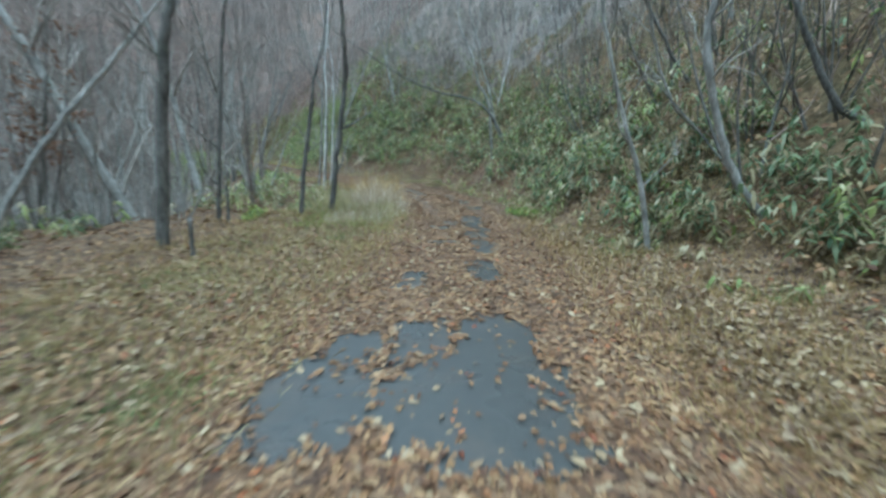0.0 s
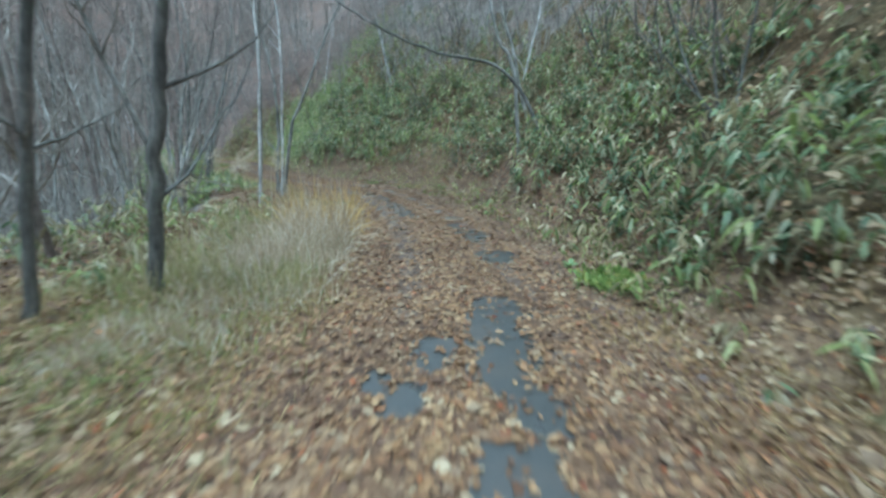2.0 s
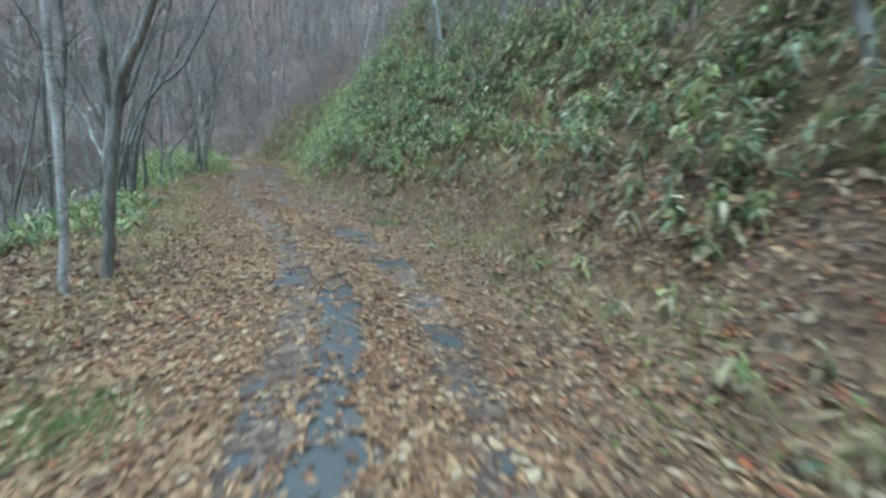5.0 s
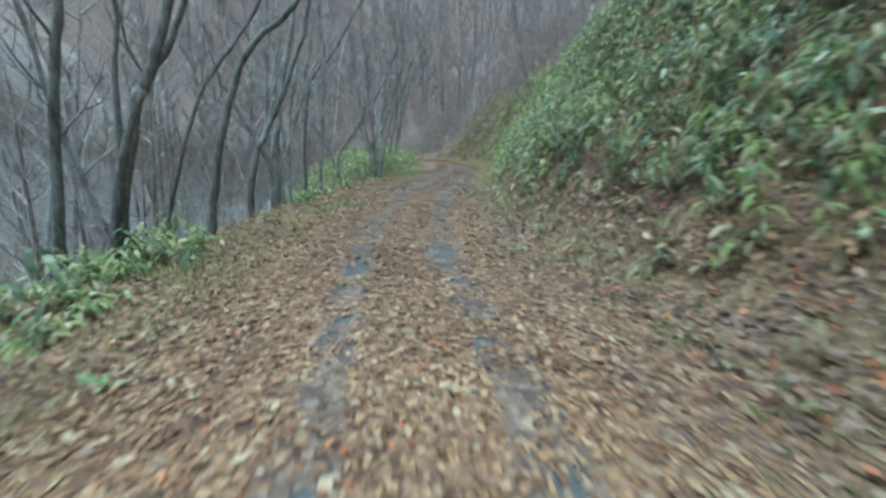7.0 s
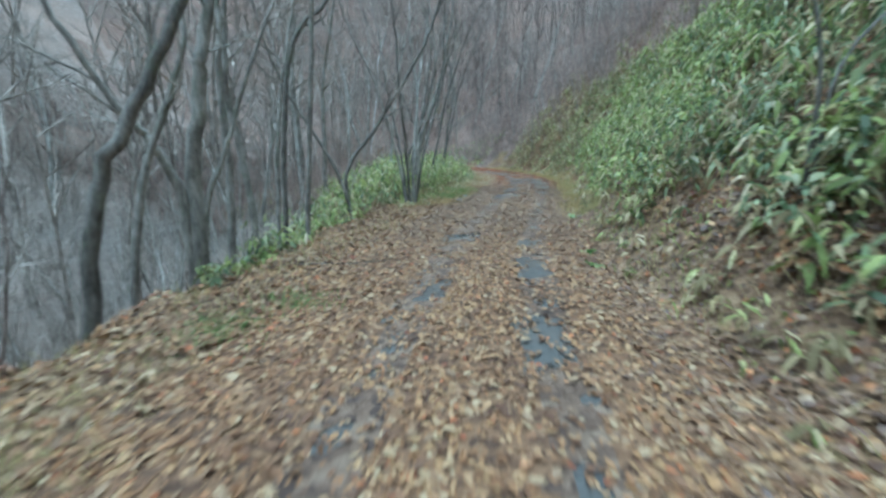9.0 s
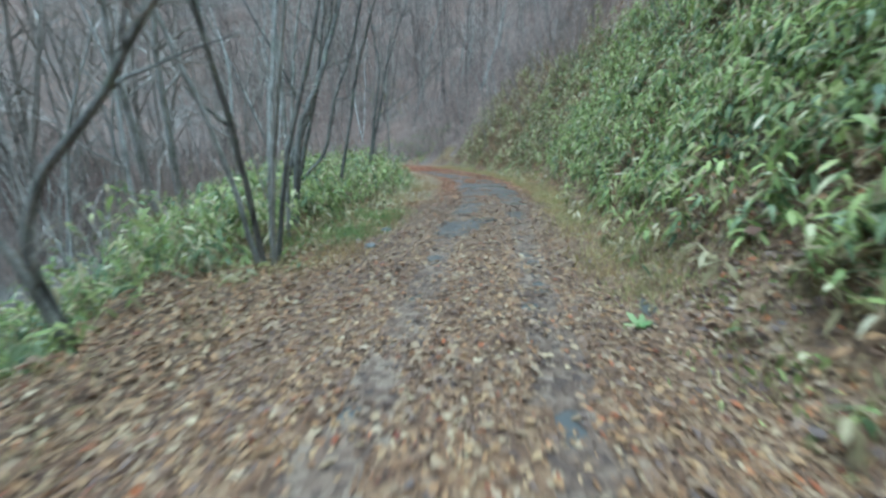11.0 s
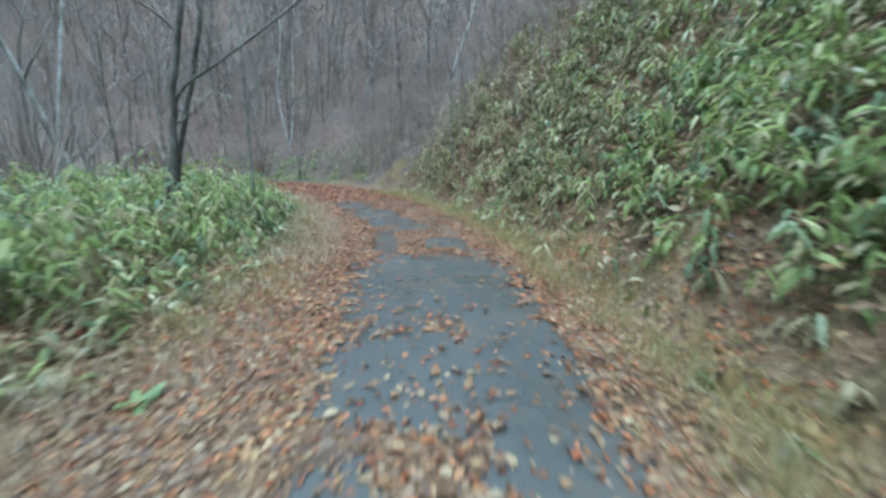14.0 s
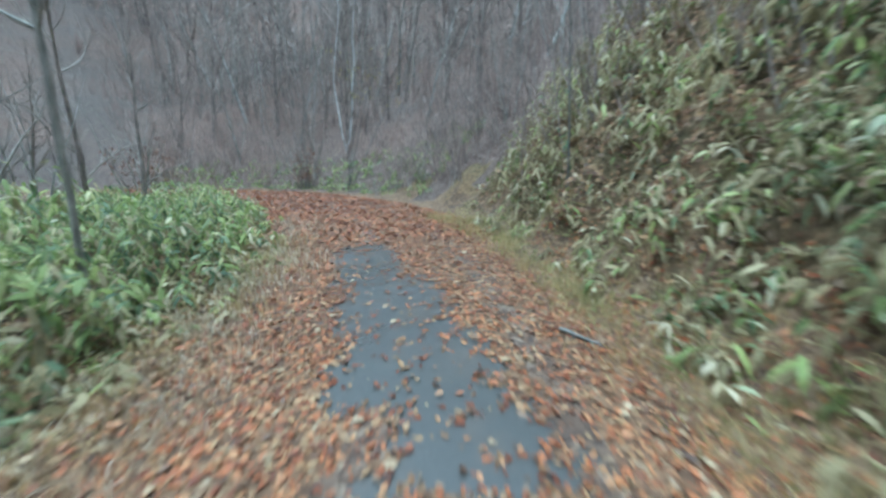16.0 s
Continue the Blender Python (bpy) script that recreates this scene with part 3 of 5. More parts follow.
for k in range(6):  # a stool of thin stems at the end of the straight
    a = 1.05 * k
    plant_tree(-15.95 + 0.12 * math.cos(a), 33.15 + 0.12 * math.sin(a), [(0.25 * math.cos(a), 0.25 * math.sin(a), 1.3), (0.75 * math.cos(a), 0.75 * math.sin(a), 3.0)],
               0.035 + 0.006 * (k % 3), "dark" if k % 2 else "grey", 6.5, 8, 0.2, 1.2, "thin bare stem of a coppiced clump rising from bamboo grass", "stems of the coppiced clump")
# third stretch
plant_tree(-18.79, 35.22, [(0.08, 0.3, 0.96), (0.25, 0.75, 2.03), (0.38, 1.06, 2.89)], 0.06, "dark", 8, 9, 0.3, 1.5, "dark forked bare tree rising from bamboo grass")
plant_tree(-18.8, 35.2, [(0.07, 0.28, 0.9), (0.22, 0.7, 1.95), (0.16, 0.55, 2.4), (0.1, 0.4, 2.8)], 0.045, "dark", 6, 7, 0.4, 1.3)
plant_tree(-19.0, 35.65, [(0.15, 0.43, 1.49), (0.28, 0.72, 2.63), (0.31, 0.79, 2.98)], 0.06, "dark", 8, 9, 0.3, 1.5)
plant_tree(-17.4, 34.6, [(0.03, 0.16, 1.18), (0.09, 0.38, 1.98), (0.16, 0.61, 2.45)], 0.075, "dark", 8, 8, 0.35, 1.5)
plant_tree(-20.55, 36.7, [(0.17, 0.32, 0.57), (0.43, 0.85, 1.23), (0.62, 1.17, 2.5), (0.86, 1.55, 3.57)], 0.06, "dark", 9, 9, 0.3, 1.6)
plant_tree(-19.2, 37.1, [(0.2, 0.37, 1.86), (0.31, 0.54, 2.88)], 0.05, "dark", 8, 9, 0.25, 1.4)
plant_tree(-23.7, 38.9, [(0.15, 0.3, 2.74), (0.25, 0.5, 4.46)], 0.07, "grey", 9, 9, 0.25, 1.6)
plant_tree(-23.1, 42.2, [(0.07, 0.1, 1.3), (0.13, 0.2, 2.53), (0.27, 0.42, 4.02)], 0.07, "dark", 9, 10, 0.25, 1.7)
plant_tree(-24.06, 44.31, [(0.0, 0.0, 2.01), (-0.01, -0.02, 3.48)], 0.036, "mid", 8, 9, 0.25, 1.4)
plant_tree(-23.3, 42.3, [(0.1, 0.15, 1.3), (0.3, 0.45, 2.78), (0.46, 0.68, 4.12)], 0.06, "dark", 9, 9, 0.25, 1.6)
plant_tree(-23.25, 42.15, [(0.1, 0.15, 1.3), (0.21, 0.34, 2.28), (0.63, 0.92, 2.89), (1.45, 1.86, 3.89)], 0.045, "dark", 5, 7, 0.4, 1.3)
plant_tree(-30.4, 42.85, [(0.17, 0.45, 3.18), (0.3, 0.77, 5.46)], 0.06, "birch", 10, 8, 0.4, 1.4)
plant_tree(-29.0, 41.2, [(0.19, 0.43, 2.22), (0.23, 0.56, 3.78)], 0.08, "grey", 9, 9, 0.25, 1.7)
plant_tree(-40.2, 58.2, [(0.15, 0.19, 3.14), (0.33, 0.42, 6.55)], 0.075, "birch", 11, 6, 0.55, 1.5)
plant_tree(-39.7, 57.8, [(-0.14, -0.2, 3.07), (-0.3, -0.4, 5.39)], 0.065, "birch", 10, 6, 0.55, 1.4)
plant_tree(-7.86, 30.12, [(-0.03, 0.0, 2.0), (-0.28, -0.22, 3.0), (-0.5, -0.4, 4.2)], 0.023, "dark", 6, 6, 0.45, 1.0, "thin dark stem of a forked shrub in bamboo grass")
plant_tree(-7.8, 30.15, [(0.03, 0.0, 2.0), (0.5, 0.42, 2.8), (0.75, 0.6, 3.9)], 0.019, "dark", 5, 6, 0.45, 1.0, "thin dark stem of a forked shrub in bamboo grass")
plant_tree(-22.56, 50.1, [(-0.12, 0.0, 3.4), (-0.3, 0.0, 4.6)], 0.022, "dark", 6.5, 7, 0.3, 1.2)


# ================= the woods behind =================
def wood_kind(seed, bark, height, radius, stems=1, limbs=12):
    """One kind of tree of the woods: trunk and crown; thicket kinds have several stems."""
    r = np.random.default_rng(seed)
    thing, trunk, crown = new("woodland_tree"), [], {1: [], 2: [], 3: []}
    for k in range(stems):
        lean = r.normal(0, 0.06 if stems == 1 else 0.2, 3) * (1, 1, 0) + (0, 0, 1)
        line = wander(r, (*r.normal(0, 0.12 * (stems > 1), 2), -0.4), lean / np.linalg.norm(lean), height * r.uniform(0.75, 1), 11, 0.06, 0.04)
        rad = radius * np.linspace(1, 0.12, 12) * r.uniform(0.7, 1.1)
        trunk.append(tube(line, rad, 6))
        offshoots(r, line, rad, limbs // stems + 1, 0.12, 1, crown, 0.8, 0.27 * height)
    t = new("trunk", fast_mesh("trunk", *joined(trunk), bark, True))
    t.parent = thing
    pieces = crown[1] + crown[2][::2] + crown[2][1::4] + crown[3][::9]
    c = tagged(new("crown", fast_mesh("crown", *joined(pieces), mat_twig, False)), kind="stuff")
    c.parent = thing
    return thing


kinds = [wood_kind(11, mat_bark_grey, 9, 0.09), wood_kind(12, mat_bark_brown, 8, 0.08), wood_kind(13, mat_bark_grey, 11, 0.12, 1, 14), wood_kind(14, mat_bark_brown, 6, 0.04, 4),
         wood_kind(15, mat_bark_grey, 4.5, 0.03, 5), wood_kind(16, mat_birch, 10, 0.08), wood_kind(17, mat_bark_grey, 5, 0.035, 4)]
KIND_WORDS = ["tall bare grey tree of the woods on the slope", "bare dark-barked tree of the woods on the slope", "large bare grey tree standing in the woods", "clump of thin dark leafless stems in the woods",
              "leafless twiggy thicket of grey saplings", "pale birch without leaves in the woods", "low clump of dark leafless saplings"]
first_use = [True] * len(kinds)


def brush_sort(seed, height, radius, stems):
    """A leafless bush: stems and thin twigs, for joined brush."""
    r = np.random.default_rng(seed)
    trunk, crown = [], {1: [], 2: [], 3: []}
    for _ in range(stems):
        lean = r.normal(0, 0.22, 3) * (1, 1, 0) + (0, 0, 1)
        line = wander(r, (*r.normal(0, 0.15, 2), -0.4), lean / np.linalg.norm(lean), height * r.uniform(0.6, 1), 8, 0.07, 0.04)
        rad = radius * np.linspace(1, 0.15, 9) * r.uniform(0.7, 1.1)
        trunk.append(tube(line, rad, 4))
        offshoots(r, line, rad, 4, 0.12, 1, crown, 0.8, 0.27 * height, 3)
    return joined(trunk), joined(crown[1] + crown[2][::3])


brush_sorts = [brush_sort(60 + k, h, rad, n) for k, (h, rad, n) in enumerate(((5.5, 0.035, 4), (4.5, 0.03, 5), (5, 0.03, 4), (6, 0.045, 3)))]


def brush(label, places, seed, low=0.5, high=0.95, lean=0.0, mats=(mat_bark_grey, mat_twig)):
    """Leafless brush over a stretch of slope, joined into one mass; lean tips it towards -x."""
    r = np.random.default_rng(seed)
    out, index = [], []
    for (x, y), h in zip(places, land(places)):
        a, k, tip = r.uniform(0, 6.283), r.uniform(low, high), abs(r.normal(lean, 0.08))
        turn = np.array([[math.cos(a), math.sin(a), 0], [-math.sin(a), math.cos(a), 0], [0, 0, 1]])
        turn = turn @ np.array([[1, 0, 0], [0, 1, 0], [-tip, 0, 1]])
        for i, (v, t) in enumerate(brush_sorts[r.integers(4)]):
            out.append((v @ turn * k + (x, y, h), t))
            index.append(np.full(len(t), i))
    ob = new("leafless_brush", fast_mesh("leafless_brush", *joined(out), list(mats), False, np.concatenate(index)))
    return tagged(ob, label, "bush", kind="stuff")


def stand(x, y, k, scale, turn, lean=(0, 0)):
    """A tree of the woods at a place of the plan."""
    m = pose(x, y, height_at(x, y) - 0.05, lean[0], lean[1], turn)
    if first_use[k]:
        ob = kinds[k]
        ob.matrix_basis = m
        first_use[k] = False
    else:
        ob = copy_thing(kinds[k], m)
    ob.scale = (scale,) * 3
    tagged(ob, KIND_WORDS[k], "tree", "trees of the woods")


def plant_woods():
    r = np.random.default_rng(31)
    done = []

    def free(x, y, gap):
        return all((x - a) ** 2 + (y - b) ** 2 > gap * gap for a, b in done)

    def veiled(x, y):
        # an open lane leads up to the pair of birches
        ax, ay, bx, by = -20.0, 43.0, -40.5, 58.8
        t = ((x - ax) * (bx - ax) + (y - ay) * (by - ay)) / ((bx - ax) ** 2 + (by - ay) ** 2)
        return 0 < t < 1.02 and abs((x - ax) * (by - ay) - (y - ay) * (bx - ax)) / math.hypot(bx - ax, by - ay) < 0.9

    # left of the road: shelf and slope
    for lo, hi, count, gap in ((4.6, 10, 80, 0.75), (10, 20, 50, 1.4)):
        n = 0
        while n < count:
            s, u = r.uniform(-2, 74), -r.uniform(lo, hi)
            x, y = on_road(s, u)
            s2, u2 = road_coords([(x, y)])
            if abs(u2[0] - u) > 1.5 or not free(x, y, gap) or (36 < s < 61 and u > -8.2) or veiled(x, y):
                n += 0.2
                continue
            k = r.choice(7, p=[0.2, 0.18, 0.08, 0.16, 0.16, 0.04, 0.18])
            stand(x, y, k, r.uniform(0.75, 1.15), r.uniform(0, 360), r.normal(0, 3, 2))
            done.append((x, y))
            n += 1
    def brushwood(label, count, s0, s1, u0, u1, gap, seed, low=0.5, high=0.95, lean=0.0, mats=(mat_bark_grey, mat_twig)):
        spots = []
        for _ in range(count):
            s, u = r.uniform(s0, s1), r.uniform(u0, u1)
            x, y = on_road(s, u)
            s2, u2 = road_coords([(x, y)])
            if abs(u2[0] - u) < 1.5 and free(x, y, gap) and not veiled(x, y):
                spots.append((x, y))
                done.append((x, y))
        brush(label, np.array(spots), seed, low, high, lean, mats)

    brushwood("thin grey saplings on the slope below the road", 30, 22, 41, -15, -5.5, 0.9, 1, 0.6, 1.1)
    # right of the road: thin trees high on the bank
    for lo, hi, count, gap in ((5.0, 11, 50, 1.2), (11, 20, 40, 1.6)):
        n = 0
        while n < count:
            s, u = r.uniform(-1, 74), r.uniform(lo, hi)
            x, y = on_road(s, u)
            s2, u2 = road_coords([(x, y)])
            if abs(u2[0] - u) > 1.5 or not free(x, y, gap) or (u < 9 and 12 < s < 52 and r.random() < 0.45):
                n += 0.2
                continue
            stand(x, y, r.choice(7, p=[0.3, 0.2, 0.06, 0.16, 0.12, 0.02, 0.14]), r.uniform(0.55, 0.95), r.uniform(0, 360), r.normal(0, 6, 2))
            done.append((x, y))
            n += 1
    brushwood("tangled leafless saplings above bamboo grass on the bank", 110, 3, 28, 4.8, 12, 0.7, 2, 0.4, 0.85, 0.15, (mat_bark, mat_twig_brown))
    brushwood("leafless stems leaning out over the foot of the bank", 85, 3, 14, 3.9, 8.5, 0.5, 3, 0.4, 0.9, 0.25, (mat_bark, mat_twig_brown))
    brushwood("grey brush fringing the top of the bank", 70, 26, 64, 6.0, 12, 0.8, 4, 0.45, 0.85)
    brown = (mat_bark_brown, mat_twig_brown)
    brushwood("brown-grey brush high on the last bank", 130, 40, 58, 4.8, 10, 0.55, 7, 0.4, 0.75, 0.15, brown)
    brushwood("bare brown twigs hanging over the far end of the bank", 170, 53, 66, 2.7, 8, 0.4, 8, 0.35, 0.75, 0.2, brown)
    brushwood("grey brush in the hollow inside the last bend", 130, 43, 74, -19, -7.8, 0.7, 5, 0.45, 0.95, 0.0, brown)
    brushwood("tangled brown brush beyond the last bend", 60, 66, 86, 3.6, 13, 0.8, 9, 0.45, 0.9, 0.0, brown)
    brushwood("low grey brush under the first bare trees", 60, 3, 22, -14, -5.8, 0.6, 6, 0.35, 0.7)
    # beyond the last bend
    n = 0
    while n < 60:
        x, y = r.uniform(-60, -24), r.uniform(51, 72)
        s2, u2 = road_coords([(x, y)])
        if abs(u2[0]) < 3.4 or not free(x, y, 1.1) or veiled(x, y):
            n += 0.1
            continue
        stand(x, y, r.choice(7, p=[0.26, 0.2, 0.1, 0.16, 0.12, 0.02, 0.14]), r.uniform(0.8, 1.2), r.uniform(0, 360), r.normal(0, 3, 2))
        done.append((x, y))
        n += 1


def slim_tree(r, height, radius):
    """A far tree: trunk and bare branches, few corners."""
    lean = r.normal(0, 0.07, 3) * (1, 1, 0) + (0, 0, 1)
    line = wander(r, (0, 0, -0.5), lean / np.linalg.norm(lean), height, 6, 0.05, 0.03)
    rad = radius * np.linspace(1, 0.15, 7)
    out = [tube(line, rad, 4)]
    for _ in range(13):
        i = r.integers(1, 6)
        way = r.normal(0, 0.6, 3) * (1, 1, 0.3) + (0, 0, 0.75)
        p = wander(r, line[i] + (line[i + 1] - line[i]) * r.random(), way / np.linalg.norm(way), height * r.uniform(0.14, 0.34), 2, 0.14, 0.05)
        out.append(tube(p, radius * np.array([0.35, 0.22, 0.08]), 3))
        way = (p[2] - p[1]) / np.linalg.norm(p[2] - p[1]) + r.normal(0, 0.5, 3)
        q = wander(r, p[1], way / np.linalg.norm(way), height * r.uniform(0.06, 0.16), 1, 0.15, 0.03)
        out.append(tube(q, radius * np.array([0.16, 0.05]), 3))
    return joined(out)


def far_woods(name, label, places, seed, mat, low=6, high=12):
    """The woods past those that can be told apart, in one mass."""
    r = np.random.default_rng(seed)
    sorts = [slim_tree(r, 9, 0.1) for _ in range(10)]
    z = land(places)
    out = []
    for (x, y), h in zip(places, z):
        v, t = sorts[r.integers(10)]
        a, k = r.uniform(0, 6.283), r.uniform(low, high) / 9
        turn = np.array([[math.cos(a), math.sin(a), 0], [-math.sin(a), math.cos(a), 0], [0, 0, 1]])
        out.append((v @ turn * k + (x, y, h), t))
    tagged(new(name, fast_mesh(name, *joined(out), mat, False)), label, "woods", kind="stuff")


def plant_far_woods():
    r = np.random.default_rng(41)

    def places(n, s0, s1, u0, u1):
        s, u = r.uniform(s0, s1, n), r.uniform(u0, u1, n)
        xy = on_road(s, u)
        s2, u2 = road_coords(xy)
        return xy[np.abs(u2 - u) < 2.5]

    # the pale twig colour also gives these far trees their misty look
    far_woods("distant_woods", "leafless grey woods covering the far side of the valley", np.concatenate([places(520, -10, 80, -46, -12), places(330, -15, 85, -95, -46)]), 1, mat_twig)
    far_woods("distant_woods", "leafless grey woods high on the hillside above the road", np.concatenate([places(200, -5, 78, 14, 34), places(90, -5, 78, 34, 60)]), 2, mat_twig)
    ahead = np.stack([r.uniform(-95, -30, 420), r.uniform(52, 110, 420)], 1)
    s2, u2 = road_coords(ahead)
    far_woods("distant_woods", "dense leafless woods beyond the last bend", ahead[np.abs(u2) > 6], 3, mat_bark_brown)


def twig_thicket(label, xy, mat, seed, height=1.6, per=9):
    """Leafless scrub over a slope: bushes of thin upright twigs."""
    r = np.random.default_rng(seed)
    n = len(xy)
    which = np.repeat(np.arange(n), per)
    k = len(which)
    foot = np.c_[xy, land(xy) - 0.05][which] + np.c_[r.normal(0, 0.12, (k, 2)), np.zeros(k)]
    tall = (height * r.lognormal(0, 0.35, n))[which] * r.uniform(0.5, 1.1, k)
    tip = foot + np.c_[r.normal(0, 0.22, (k, 2)) * tall[:, None], tall]
    ang = r.uniform(0, 6.283, k)[:, None] + np.array([0, 2.094, 4.189])
    rad = (0.005 + 0.005 * tall)[:, None]
    ring = foot[:, None] + np.stack([np.cos(ang) * rad, np.sin(ang) * rad, 0 * ang], -1)
    v = np.concatenate([ring, tip[:, None]], 1).reshape(-1, 3)
    f = np.array([[0, 1, 3], [1, 2, 3], [2, 0, 3]])
    t = (np.arange(k)[:, None, None] * 4 + f).reshape(-1, 3)
    tagged(new("leafless_scrub", fast_mesh("leafless_scrub", v, t, mat, False)), label, "scrub", kind="stuff")


def plant_scrub():
    r = np.random.default_rng(51)

    def places(n, s0, s1, u0, u1):
        s, u = r.uniform(s0, s1, n), r.uniform(u0, u1, n)
        xy = on_road(s, u)
        s2, u2 = road_coords(xy)
        return xy[np.abs(u2 - u) < 2.0]

    twig_thicket("fine reddish-brown leafless scrub in the hollow inside the last bend", places(2100, 42, 82, -30, -7.6), mat_twig_brown, 1)
    twig_thicket("fine grey leafless scrub across the slope below the road", places(1700, -2, 44, -28, -8.5), mat_twig, 2, 1.4)
    ahead = np.stack([r.uniform(-72, -29, 1700), r.uniform(50, 84, 1700)], 1)
    s2, u2 = road_coords(ahead)
    twig_thicket("fine reddish-brown leafless scrub beyond the last bend", ahead[np.abs(u2) > 3.2], mat_twig_brown, 3)
    twig_thicket("fine brown leafless scrub along the top of the bank", places(800, 36, 66, 5.5, 12), mat_twig_brown, 4, 1.3)
    twig_thicket("fine grey leafless scrub along the top of the first bank", places(900, -2, 36, 6.5, 15), mat_twig, 5, 1.3)


plant_woods()
plant_far_woods()
plant_scrub()


# ================= leaves and grass in masses =================
def leaf_mass(r, base, way, length, width, droop, roll, short=False):
    """Narrow leaves: each six corners and four triangles, from its base along way, sagging by droop; short ones have four corners."""
    n = len(base)
    way = way / np.linalg.norm(way, axis=1)[:, None]
    side = np.cross(way, (0, 0, 1.0)) + 1e-6
    side /= np.linalg.norm(side, axis=1)[:, None]
    up = np.cross(side, way)
    side = side * np.cos(roll)[:, None] + up * np.sin(roll)[:, None]
    L, W, D = length[:, None], width[:, None], droop[:, None]
    down = np.array([[0, 0, -1.0]])
    a = base + way * L * 0.30 + down * D * L * 0.08
    b = base + way * L * 0.70 + down * D * L * 0.40
    c = base + way * L * 0.98 + down * D * L * 0.85
    if short:
        v = np.stack([base, b - side * W * 0.5, b + side * W * 0.5, c], 1).reshape(-1, 3)
        return v, (np.arange(n)[:, None, None] * 4 + np.array([[0, 2, 1], [1, 2, 3]])).reshape(-1, 3)
    v = np.stack([base, a - side * W * 0.5, a + side * W * 0.5, b - side * W * 0.46, b + side * W * 0.46, c], 1).reshape(-1, 3)
    f = np.array([[0, 2, 1], [1, 2, 4], [1, 4, 3], [3, 4, 5]])
    return v, (np.arange(n)[:, None, None] * 6 + f).reshape(-1, 3)


def cane_mass(foot, top, radius):
    """Thin canes: three-sided, from foot to top, a little bowed."""
    n = len(foot)
    ang = np.array([0, 2.1, 4.2])
    ring = np.stack([np.cos(ang), np.sin(ang), 0 * ang], 1)
    mid = (foot + top) / 2 + np.random.default_rng(n).normal(0, 0.03, foot.shape)
    v = np.stack([p[:, None] + ring * radius * k for p, k in ((foot, 1.0), (mid, 0.85), (top, 0.5))], 1).reshape(-1, 3)
    f = []
    for i in (0, 3):
        for j in range(3):
            q, k = i + j, i + (j + 1) % 3
            f += [[q, k, k + 3], [q, k + 3, q + 3]]
    return v, (np.arange(n)[:, None, None] * 9 + np.array(f)).reshape(-1, 3)


def bamboo_grass(name, label, spots, heights, leaf, dry, per=9, seed=1, caned=1.0, low=0.45, old=0.3):
    """A stand of dwarf bamboo: canes with fans of long leaves at their tops; old is the share with darker, bluer
    leaves.
    """
    r = np.random.default_rng(seed)
    n = len(spots)
    foot = np.c_[spots, land(spots) - 0.05]
    top = foot + np.c_[r.normal(0, 0.16, (n, 2)) * heights[:, None], heights]
    which = np.repeat(np.arange(n), per)
    f = 1 - (1 - low) * r.random(len(which)) ** 1.5
    base = foot[which] * (1 - f[:, None]) + top[which] * f[:, None] + r.normal(0, 0.025, (len(which), 3))
    az, el = r.uniform(0, 6.283, len(which)), r.uniform(-0.45, 0.5, len(which))
    way = np.stack([np.cos(az) * np.cos(el), np.sin(az) * np.cos(el), np.sin(el)], 1)
    length = leaf * r.uniform(0.65, 1.25, len(which))
    v, t = leaf_mass(r, base, way, length, length * r.uniform(0.2, 0.33, len(which)), r.uniform(0.4, 1.5, len(which)), r.normal(0, 0.42, len(which)))
    k = r.random(n) < caned
    cv, ct = cane_mass(foot[k], top[k], 0.004)
    brown = np.repeat(r.random(len(which)) < dry, 4)
    bluer = np.repeat((r.random(n) < old)[which], 4)
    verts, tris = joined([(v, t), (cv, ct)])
    index = np.r_[np.where(brown, 1, np.where(bluer, 3, 0)), np.full(len(ct), 2)]
    ob = new(name, fast_mesh(name, verts, tris, [mat_sasa, mat_sasa_dry, mat_cane, mat_sasa_dark], False, index))
    return tagged(ob, label, "bamboo grass", kind="stuff")


def spots_in(r, s0, s1, u0, u1, per_metre, keep=None):
    """Random places between two lines along the road."""
    n = int((s1 - s0) * abs(u1 - u0) * per_metre)
    s, u = r.uniform(s0, s1, n), r.uniform(min(u0, u1), max(u0, u1), n)
    xy = on_road(s, u)
    if keep is not None:
        k = keep(xy[:, 0], xy[:, 1], s, u) > r.random(n)
        xy, s, u = xy[k], s[k], u[k]
    return xy, s, u


